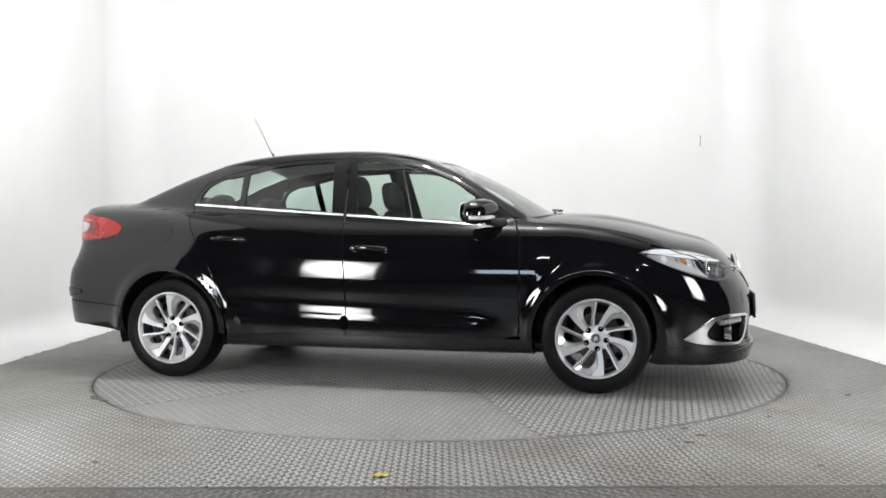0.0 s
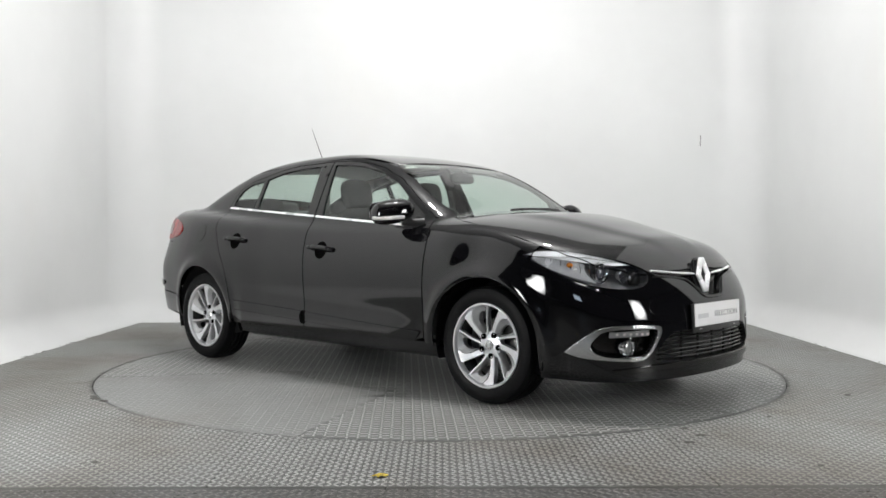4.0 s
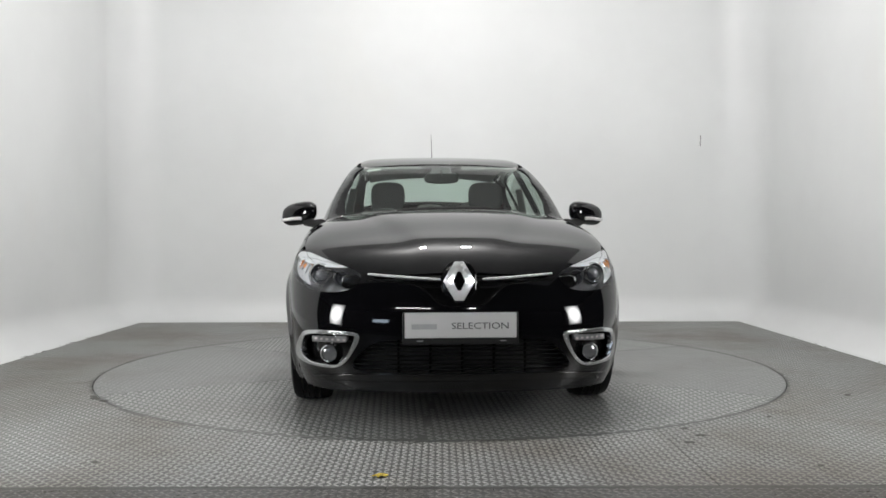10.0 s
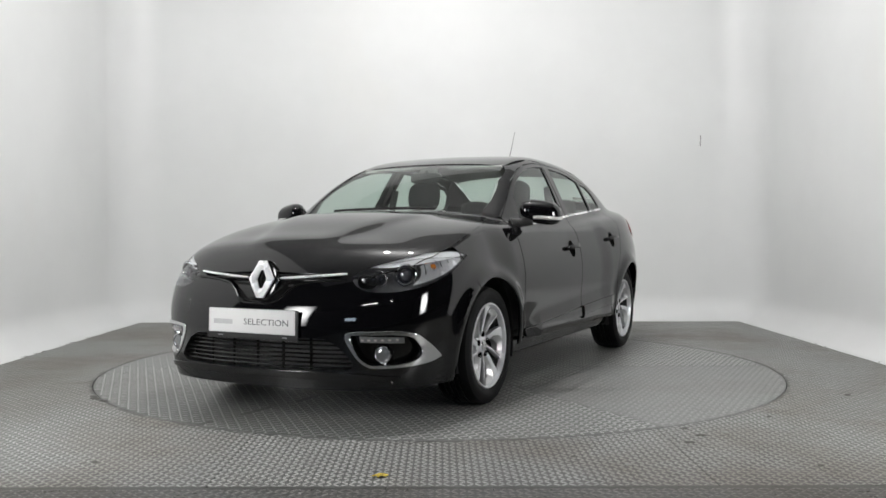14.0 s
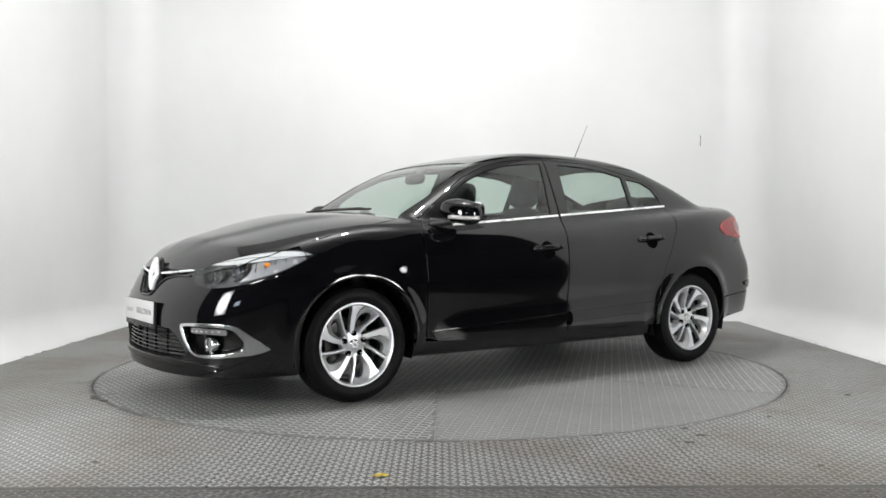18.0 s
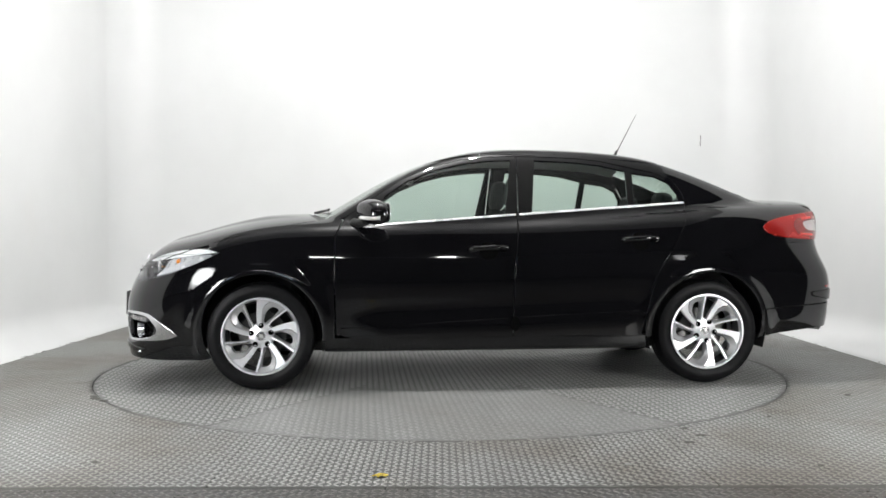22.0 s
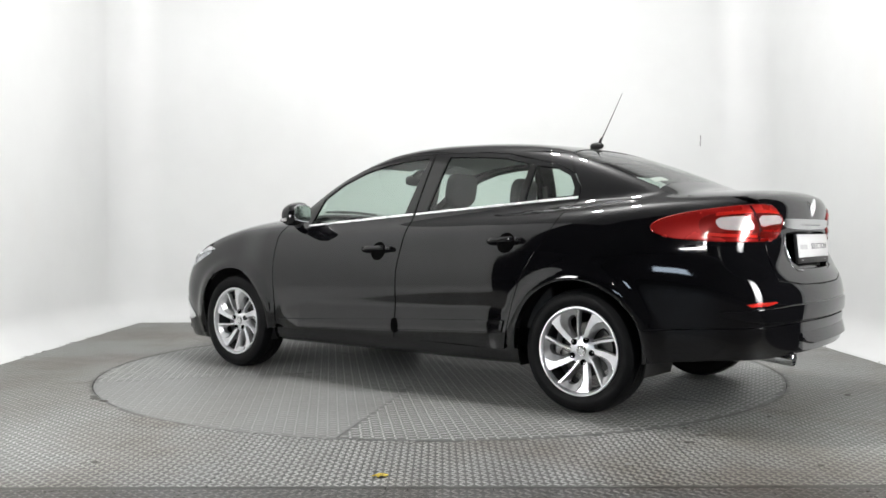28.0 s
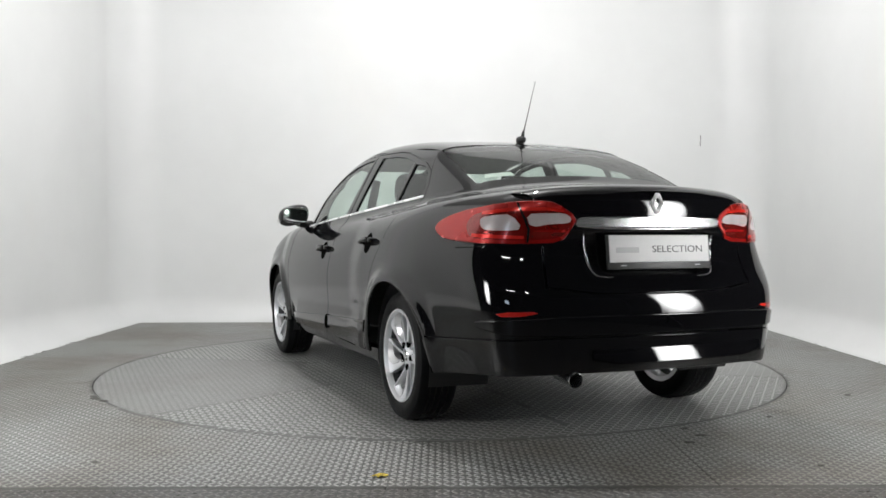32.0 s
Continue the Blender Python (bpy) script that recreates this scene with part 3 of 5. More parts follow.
def cut_by_disc(rect, r):
    """A rectangle less the disc, as outlines, by walking its edge and the arc."""
    xs, ys = [p[0] for p in rect], [p[1] for p in rect]
    x0, x1, y0, y1 = min(xs), max(xs), min(ys), max(ys)
    edge = sampled(rect, 0.02)
    out = np.hypot(edge[:, 0], edge[:, 1]) > r
    if out.all():
        return [rect]
    k = int(np.argmax(~out))
    edge, out = np.roll(edge, -k, axis=0), np.roll(out, -k)
    runs, cur = [], []
    for p, o in zip(edge, out):
        if o:
            cur.append(p)
        elif cur:
            runs.append(cur)
            cur = []
    if cur:
        runs.append(cur)
    polys = []
    for run in runs:
        a0, a1 = math.atan2(run[-1][1], run[-1][0]), math.atan2(run[0][1], run[0][0])
        d = (a1 - a0 + math.pi) % (2 * math.pi) - math.pi
        mids = [(r * math.cos(a0 + d * t), r * math.sin(a0 + d * t)) for t in np.linspace(0, 1, 60)]
        if not all(x0 - 0.05 <= x <= x1 + 0.05 and y0 - 0.05 <= y <= y1 + 0.05 for x, y in mids):
            d = d - math.copysign(2 * math.pi, d)
            mids = [(r * math.cos(a0 + d * t), r * math.sin(a0 + d * t)) for t in np.linspace(0, 1, 90)]
        slim = [run[i] for i in range(len(run)) if i in (0, len(run) - 1) or abs((run[i][0] - run[i - 1][0]) * (run[i + 1][1] - run[i][1]) - (run[i][1] - run[i - 1][1]) * (run[i + 1][0] - run[i][0])) > 1e-9]
        polys.append([tuple(p) for p in slim] + mids)
    return polys


def turntable():
    table = tagged(new("turntable"), "round grey steel turntable of chequer plates, turning with the car", "turntable")
    solid("drum", *drum(), DARK_GAP, table)
    seams = (55, 116, 175, 235, 296, 355)
    inner = [(1.10 * math.cos(radians(a)), 1.10 * math.sin(radians(a))) for a in seams]
    slab("steel_plate", inset(inner, 0.0015), [], 0.0, 0.010, STEEL_TABLE, table)
    smooth = (1, 4)
    for k in range(6):
        a0, a1 = seams[k - 1], seams[k]
        if a1 < a0:
            a0 -= 360
        arc = circle(RADIUS - 0.004, 40, a0 + 0.05, a1 - 0.05)
        p, q = np.array(inner[k - 1]) * 1.002, np.array(inner[k]) * 1.002
        poly = [tuple(p)] + arc + [tuple(q)]
        slab("steel_plate", poly, [], 0.0, 0.010, STEEL_SMOOTH if k in smooth else STEEL_TABLE, table)

    def keep(x, y):
        a = np.degrees(np.arctan2(y, x)) % 360
        r = np.hypot(x, y)
        ok = r < RADIUS - 0.018
        for s in seams:
            ok &= ~((np.abs(np.sin(np.radians(a - s))) * r < 0.010) & (np.cos(np.radians(a - s)) > 0) & (r > 0.9))
        plain_sector = ((a > 55) & (a < 116)) | ((a > 235) & (a < 296))
        return ok, plain_sector & (r > 0.95)
    tread("tread", lambda x, y: keep(x, y)[0] & ~keep(x, y)[1], -RADIUS, RADIUS, -RADIUS, RADIUS, 0.0, LUG_TABLE, table, 0, 0.036)
    tread("worn_tread", lambda x, y: keep(x, y)[0] & keep(x, y)[1], -RADIUS, RADIUS, -RADIUS, RADIUS, -0.0005, LUG_WORN, table, 0, 0.036)
    return table


def inset(poly, d):
    c = np.mean(poly, axis=0)
    return [tuple(c + (np.array(p) - c) * (1 - d / np.linalg.norm(np.array(p) - c))) for p in poly]


def drum():
    c = circle(RADIUS - 0.002, 120)
    vs = [(x, y, -0.011) for x, y in c] + [(x, y, -0.019) for x, y in c]
    n = len(c)
    return vs, [tuple(range(n))] + [(i, n + i, n + (i + 1) % n, (i + 1) % n) for i in range(n)]

# ---- the car ----
def N(x, y, z):
    return flat((x, y, z), "nose")


def B(x, y, z):
    return flat((x, y, z), "tail")


def both(half):
    """A half outline from the middle line to the middle line, closed by its mirror image."""
    return list(half) + [(-u, v) for u, v in half[::-1] if abs(u) > 1e-4]


def over(xy):
    """Side-view points of a line given from above."""
    return [(-p[0], p[2]) for p in drop(xy, "top")]


def side(pts):
    """Side-view outline, from (x, z): seen from the left, u runs backwards."""
    return [(-x, z) for x, z in pts]


def arch(wx, a0, a1, r=0.362, n=26):
    return [(wx + r * math.cos(radians(a)), 0.325 + r * math.sin(radians(a))) for a in np.linspace(a0, a1, n)]


HEAD = rounded([N(1.365, 0.842, 0.812), N(1.45, 0.81, 0.840), N(1.57, 0.76, 0.833), N(1.70, 0.685, 0.809), N(1.84, 0.54, 0.759), N(1.88, 0.475, 0.727), N(1.90, 0.48, 0.688),
                N(1.905, 0.54, 0.649), N(1.87, 0.64, 0.639), N(1.78, 0.74, 0.652), N(1.64, 0.81, 0.690), N(1.50, 0.84, 0.748)], 2, (0,))
BROW = rounded([N(1.385, 0.838, 0.815), N(1.45, 0.81, 0.836), N(1.594, 0.732, 0.832), N(1.728, 0.64, 0.807), N(1.833, 0.538, 0.761), N(1.794, 0.614, 0.760), N(1.73, 0.696, 0.768), N(1.636, 0.761, 0.783), N(1.52, 0.81, 0.798)], 1, (0, 4))
FOG = rounded([N(1.62, 0.815, 0.325), N(1.72, 0.79, 0.401), N(1.80, 0.75, 0.459), N(1.96, 0.52, 0.458), N(1.985, 0.475, 0.443), N(1.96, 0.53, 0.337), N(1.94, 0.575, 0.293), N(1.91, 0.62, 0.282), N(1.79, 0.74, 0.290), N(1.68, 0.80, 0.302)], 2, (0,))
FOG_IN = rounded([N(1.735, 0.783, 0.345), N(1.765, 0.772, 0.398), N(1.812, 0.745, 0.445), N(1.955, 0.528, 0.447), N(1.977, 0.497, 0.438), N(1.955, 0.545, 0.332), N(1.936, 0.582, 0.300), N(1.915, 0.615, 0.291), N(1.79, 0.748, 0.301)], 2)
LOW_GRILLE = rounded(both([N(2.04, 0.0, 0.425), N(2.04, 0.30, 0.425), N(2.02, 0.43, 0.418), N(1.99, 0.535, 0.315), N(1.985, 0.52, 0.278), N(2.02, 0.40, 0.268), N(2.04, 0.0, 0.262)]), 1)
UP_GRILLE = rounded(both([N(1.95, 0.0, 0.742), N(1.935, 0.2, 0.744), N(1.905, 0.44, 0.748), N(1.91, 0.46, 0.712), N(1.94, 0.24, 0.690), N(1.96, 0.17, 0.655), N(1.975, 0.10, 0.596), N(1.98, 0.0, 0.588)]), 1)
TAIL = rounded([B(-1.945, 0.812, 0.962), B(-2.003, 0.785, 0.996), B(-2.091, 0.749, 1.019), B(-2.206, 0.704, 1.037), B(-2.285, 0.667, 1.048), B(-2.365, 0.602, 1.056), B(-2.415, 0.514, 1.059), B(-2.434, 0.464, 1.050), B(-2.452, 0.372, 0.990), B(-2.444, 0.398, 0.945), B(-2.432, 0.440, 0.888), B(-2.399, 0.582, 0.884), B(-2.325, 0.698, 0.884), B(-2.197, 0.761, 0.890), B(-2.036, 0.807, 0.903), B(-1.961, 0.818, 0.933)], 1)
HOOD_SIDE = [(1.86, 0.56), (1.75, 0.70), (1.60, 0.762), (1.44, 0.79), (1.2, 0.782), (1.0, 0.755), (0.80, 0.70)]
SCREEN_SIDE = [(0.74, 0.655), (0.55, 0.628), (0.35, 0.585), (0.125, 0.528)]
ROOF_SIDE = [(0.125, 0.53), (-0.2, 0.556), (-0.6, 0.566), (-1.0, 0.560), (-1.36, 0.548)]
BACK_SIDE = [(-1.36, 0.545), (-1.6, 0.568), (-1.89, 0.585)]
LID_SIDE = [(-1.90, 0.60), (-2.1, 0.62), (-2.28, 0.60), (-2.40, 0.54)]
DOOR_TOP = [(0.64, 1.015), (0.40, 1.185), (0.28, 1.262), (0.10, 1.336), (-0.075, 1.379), (-0.25, 1.398), (-0.425, 1.405)]
WINDOW_FRONT = [(0.455, 0.985), (0.40, 1.150), (0.275, 1.238), (0.10, 1.312), (-0.075, 1.356), (-0.25, 1.377), (-0.395, 1.383), (-0.335, 1.036)]
WINDOW_REAR = [(-0.545, 1.383), (-0.78, 1.373), (-0.955, 1.356), (-1.128, 1.314), (-1.115, 1.090), (-0.50, 1.048)]
WINDOW_QUARTER = [(-1.168, 1.303), (-1.31, 1.284), (-1.40, 1.240), (-1.445, 1.170), (-1.445, 1.126), (-1.155, 1.100)]
REAR_DOOR_EDGE = [(-1.485, 1.112), (-1.425, 0.968), (-1.36, 0.866), (-1.255, 0.70), (-1.205, 0.56), (-1.165, 0.42), (-1.14, 0.30)]


def body(car):
    lamps = [(HEAD, "nose"), (FOG, "nose"), ([(-u, v) for u, v in HEAD], "nose"), ([(-u, v) for u, v in FOG], "nose")]
    hood_half = [(1.935, 0.0), (1.93, 0.2), (1.905, 0.42), (1.895, 0.47)] + HOOD_SIDE + [(0.87, 0.45), (0.905, 0.0)]
    skin_panel("hood", both2(hood_half), "top", PAINT, car, cuts=[(q, w) for q, w in lamps if q is not FOG], step=0.025)
    # front bumper, from arch to arch
    half = [N(1.942, 0.0, 0.738), N(1.93, 0.21, 0.744), N(1.90, 0.45, 0.750), N(1.85, 0.60, 0.77), N(1.70, 0.75, 0.80), N(1.42, 0.87, 0.805), N(1.405, 0.885, 0.74)]
    half += [N(x, 0.895, z) for x, z in arch(1.132, 59.2, -22, 0.364)]
    half += [N(1.50, 0.86, 0.178), N(1.75, 0.77, 0.172), N(1.95, 0.48, 0.178), N(2.0, 0.0, 0.18)]
    skin_panel("front_bumper", both(half), "nose", PAINT, car, cuts=lamps + [(LOW_GRILLE, "nose"), (UP_GRILLE, "nose")], step=0.025)
    # flanks
    top = over(HOOD_SIDE[3:])
    fender = side([(1.415, 0.805), (1.40, 0.74)] + arch(1.132, 59.8, 186, 0.364) + [(0.752, 0.30), (0.70, 0.30), (0.70, 0.45), (0.705, 0.70), (0.70, 0.90), (0.655, 1.01)]) + over([(0.70, 0.678), (0.79, 0.70)]) + top[::-1][1:]
    skin_panel("front_fender", fender, 90, PAINT, car, mirror=True, cuts=[(HEAD, "nose")], step=0.025)
    front = [(0.69, 0.90)] + DOOR_TOP + [(-0.425, 1.37), (-0.408, 1.036), (-0.388, 0.83), (-0.371, 0.70), (-0.361, 0.46), (-0.357, 0.31), (0.60, 0.305), (0.685, 0.33), (0.69, 0.45), (0.695, 0.70)]
    doors = skin_panel("front_door", side(front), 90, PAINT, car, holes=[side(WINDOW_FRONT)], mirror=True, step=0.018)
    rear = [(-0.435, 1.405), (-0.8, 1.395), (-0.96, 1.378), (-1.15, 1.336), (-1.30, 1.303), (-1.42, 1.250), (-1.475, 1.175)] + REAR_DOOR_EDGE + [(-0.366, 0.31), (-0.370, 0.46), (-0.380, 0.70), (-0.397, 0.83), (-0.418, 1.036)]
    doors2 = skin_panel("rear_door", side(rear), 90, PAINT, car, holes=[side(WINDOW_REAR), side(WINDOW_QUARTER)], mirror=True, step=0.018)
    rail = over(SCREEN_SIDE + ROOF_SIDE[1:]) + side([(-1.42, 1.256), (-1.30, 1.309), (-1.15, 1.342), (-0.96, 1.384), (-0.8, 1.401), (-0.43, 1.411)] + [(x, z + 0.006) for x, z in DOOR_TOP[::-1]][1:])
    skin_panel("roof_rail", rail, 90, PAINT, car, mirror=True, step=0.025)
    quarter = over(BACK_SIDE + LID_SIDE) + side([(-2.43, 1.06), (-2.44, 0.87), (-2.12, 0.865), (-2.09, 0.76), (-2.03, 0.60)] + arch(-1.572, 152, -4, 0.364) + [(-1.17, 0.30)] + [(x - 0.006, z) for x, z in REAR_DOOR_EDGE[::-1][1:]] + [(-1.481, 1.175), (-1.426, 1.256)])
    skin_panel("rear_quarter", quarter, 90, PAINT, car, mirror=True, step=0.025)
    for sgn in (1, -1):
        solid_sill(car, sgn)
    skin_panel("roof", both2([(0.125, 0.0), (0.120, 0.3)] + ROOF_SIDE + [(-1.325, 0.3), (-1.31, 0.0)]), "top", PAINT, car, step=0.03)
    lid = skin_panel("trunk_lid", both2([(-1.905, 0.0)] + LID_SIDE + [(-2.43, 0.3), (-2.44, 0.0)]), "top", PAINT, car, step=0.03)
    face = both([B(-2.45, 0.0, 1.122), B(-2.44, 0.3, 1.115), B(-2.39, 0.545, 1.085), B(-2.45, 0.54, 0.90), B(-2.47, 0.52, 0.70), B(-2.5, 0.3, 0.672), B(-2.51, 0.0, 0.668)])
    recess = rounded(both([B(-2.48, 0.0, 0.93), B(-2.47, 0.33, 0.93), B(-2.47, 0.345, 0.90), B(-2.48, 0.30, 0.745), B(-2.49, 0.0, 0.738)]), 1)
    skin_panel("rear_panel", face, "tail", PAINT, lid, step=0.025, cuts=[(recess, "tail")])
    skin_well("plate_recess", recess, "tail", (0.035, 0, 0), GLOSS_BLACK, lid)
    tailb = [B(-2.51, 0.0, 0.660), B(-2.50, 0.3, 0.664), B(-2.46, 0.528, 0.692), B(-2.45, 0.548, 0.876), B(-2.40, 0.66, 0.872), B(-2.125, 0.82, 0.858), B(-2.09, 0.84, 0.76), B(-2.035, 0.86, 0.60)] + [B(x, 0.88, z) for x, z in arch(-1.572, 148, 200, 0.366)]
    tailb = tailb[:-14] + [B(-1.935, 0.885, 0.455), B(-2.1, 0.87, 0.462), B(-2.36, 0.76, 0.478), B(-2.5, 0.45, 0.49), B(-2.53, 0.0, 0.49)]
    bumper = skin_panel("rear_bumper", both(tailb), "tail", PAINT, car, step=0.025)
    lower = [B(-2.53, 0.0, 0.482), B(-2.5, 0.45, 0.482), B(-2.36, 0.76, 0.470), B(-2.1, 0.87, 0.454), B(-1.937, 0.885, 0.447)] + [B(x, 0.88, z) for x, z in arch(-1.572, 162, 188, 0.366, 8)]
    lower += [B(-1.94, 0.86, 0.285), B(-2.3, 0.78, 0.318), B(-2.46, 0.45, 0.335), B(-2.49, 0.0, 0.335)]
    skin_panel("lower_bumper", both(lower), "tail", PAINT, bumper, step=0.025, off=0.003)
    valance(bumper)
    ledge = [B(-2.51, 0.0, 0.572), B(-2.49, 0.45, 0.570), B(-2.44, 0.68, 0.560), B(-2.30, 0.79, 0.545), B(-2.31, 0.785, 0.53), B(-2.44, 0.68, 0.502), B(-2.49, 0.45, 0.500), B(-2.52, 0.0, 0.500)]
    skin_panel("bumper_ledge", both(ledge), "tail", PAINT, bumper, off=0.010, depth=0.014, bevel=0.007)
    # glass
    screen = both2([(0.865, 0.0), (0.83, 0.43), (0.742, 0.648)] + [(x + 0.004, y - 0.006) for x, y in SCREEN_SIDE[1:]] + [(0.130, 0.3), (0.135, 0.0)])
    skin_panel("windscreen", screen, "top", GLASS, car, "clear greenish windscreen", off=-0.004, rim=False, step=0.03)
    back = both2([(-1.318, 0.0), (-1.335, 0.3), (-1.368, 0.535)] + [(x, y - 0.006) for x, y in BACK_SIDE[1:]] + [(-1.895, 0.3), (-1.90, 0.0)])
    skin_panel("rear_window", back, "top", GLASS, car, "greenish rear window", off=-0.004, rim=False, step=0.03)
    skin_panel("cowl", both2([(0.93, 0.0), (0.89, 0.45), (0.80, 0.695), (0.735, 0.66), (0.82, 0.43), (0.855, 0.0)]), "top", PLASTIC, car, off=-0.012, rim=False)
    for dl, outline in ((doors, WINDOW_FRONT), (doors2, WINDOW_REAR), (doors2, WINDOW_QUARTER)):
        for d, sgn in zip(dl, (1, -1)):
            pane = skin_panel("window_pane", side(outline), 90, GLASS, d, off=-0.006, rim=False)
            if sgn < 0:
                mirror_mesh(pane)
    return doors, doors2, lid


def valance(bumper):
    """The blade under the rear bumper: its face leans out towards the foot, with an end cap at each side."""
    ys = np.linspace(-0.60, 0.33, 28)
    def row(z, off):
        return [Vector(p) + Vector((-off, 0, 0)) for p in drop([B(-2.5, y, z) for y in ys], "tail")]
    ease = np.clip(np.minimum(ys + 0.60, 0.33 - ys) / 0.12, 0, 1)
    top, mid, low, back = row(0.432, 0.004), row(0.416, 0.010), row(0.374, 0.024), row(0.358, -0.02)
    for k, e in enumerate(ease):
        for line, z in ((mid, 0.432), (low, 0.410), (back, 0.400)):
            line[k] = line[k].lerp(Vector((top[k].x - 0.004, top[k].y, z)), (1 - e) * 0.6)
    b = bmesh.new()
    rows = [[b.verts.new(p) for p in r] for r in (top, mid, low, back)]
    for p, q in zip(rows, rows[1:]):
        for k in range(len(ys) - 1):
            b.faces.new((p[k], p[k + 1], q[k + 1], q[k]))
    bmesh.ops.recalc_face_normals(b, faces=b.faces[:])
    bmesh.ops.solidify(b, geom=b.faces[:], thickness=0.004)
    return part("rear_valance", b, PAINT, bumper)


def skin_well(name, outline, view, way, mat, parent, label="", floor_mat=None, step=0.04):
    """A sunk opening: its walls, and a floor set back by way."""
    v, f, loops = triangulated(outline, (), step, 0.015)
    way = np.array(way, float)
    P = drop(v, view)
    n0 = skin_normal(P).mean(0)
    Q = drop(loops[0], view)
    k = len(Q)
    verts = [tuple(p) for p in P + way] + [tuple(q) for q in Q - 0.001 * n0] + [tuple(q) for q in Q + way]
    faces = []
    for t in f:
        a, b, c = P[t]
        faces.append(tuple(int(i) for i in (t if np.dot(np.cross(b - a, c - a), n0) > 0 else t[::-1])))
    at = len(P)
    faces += [(at + i, at + (i + 1) % k, at + k + (i + 1) % k, at + k + i) for i in range(k)]
    return solid(name, verts, faces, mat, parent, label, smooth=True)


def both2(half):
    """As both(), for outlines seen from above: (x, y)."""
    return list(half) + [(x, -y) for x, y in half[::-1] if abs(y) > 1e-4]


def mirror_mesh(ob):
    me = ob.data
    ns = [tuple(n.vector) for n in me.corner_normals]
    co = np.empty(len(me.vertices) * 3)
    me.vertices.foreach_get("co", co)
    co[1::3] *= -1
    me.vertices.foreach_set("co", co)
    me.flip_normals()
    me.update()


def solid_sill(car, sgn):
    prof = [(0.800, 0.215), (0.826, 0.232), (0.838, 0.265), (0.840, 0.300), (0.825, 0.318), (0.75, 0.30), (0.75, 0.215)]
    xs = np.linspace(0.76, -1.20, 12)
    vs = [(x, sgn * (y - 0.010 * (abs(x + 0.2) > 0.9)), z) for x in xs for y, z in prof]
    n = len(prof)
    fs = [(i * n + k, i * n + (k + 1) % n, (i + 1) * n + (k + 1) % n, (i + 1) * n + k) for i in range(len(xs) - 1) for k in range(n)] + [tuple(range(n)), tuple(range(len(vs) - n, len(vs)))]
    b = bmesh.new()
    bv = [b.verts.new(v) for v in vs]
    for f in fs:
        b.faces.new([bv[i] for i in f])
    bmesh.ops.recalc_face_normals(b, faces=b.faces[:])
    part("sill", b, PAINT, car)


def under(car):
    """Floor pan, wheel housings and the dark inner shell."""
    b = box_bm(2.9, 1.40, 0.06, pose(0.02, 0, 0.24), 0.02)
    part("floor_pan", b, PLASTIC, car)
    part("engine_bay", box_bm(0.75, 1.1, 0.42, pose(1.35, 0, 0.45), 0.03), PLASTIC, car)
    part("boot_floor", box_bm(0.85, 1.05, 0.5, pose(-1.95, 0, 0.55), 0.05), PLASTIC, car)
    part("silencer", lathe([(0, -0.26), (0.08, -0.25), (0.09, -0.22), (0.09, 0.22), (0.08, 0.25), (0, 0.26)], pose(-2.12, 0.05, 0.40, 90, 0, 0), 20), PLASTIC, car)
    for wx, wz in WHEELS:
        for sgn in (1, -1):
            b = lathe([(0.375, 0.0), (0.385, -0.30), (0.30, -0.32), (0, -0.32)], pose(wx, sgn * 0.85, 0.33) @ pose(0, 0, 0, -90 * sgn, 0, 0), 40)
            bmesh.ops.delete(b, geom=[v for v in b.verts if v.co.z < 0.20], context="VERTS")
            part("wheel_liner", b, PLASTIC, car)
    # bulkheads that close the cabin to the engine and the boot, and inner door cards
    part("bulkhead", box_bm(0.05, 1.36, 0.62, pose(0.86, 0, 0.62), 0.01), PLASTIC, car)
    part("parcel_shelf", box_bm(0.50, 1.18, 0.03, pose(-1.62, 0, 1.085, 0, 4, 0), 0.01), TRIM, car, "grey cloth parcel shelf")
    for sgn in (1, -1):
        part("door_card", box_bm(2.05, 0.04, 0.62, pose(-0.33, sgn * 0.745, 0.68, 0, 2.3, 0), 0.015), TRIM, car, "dark grey inner door trim")


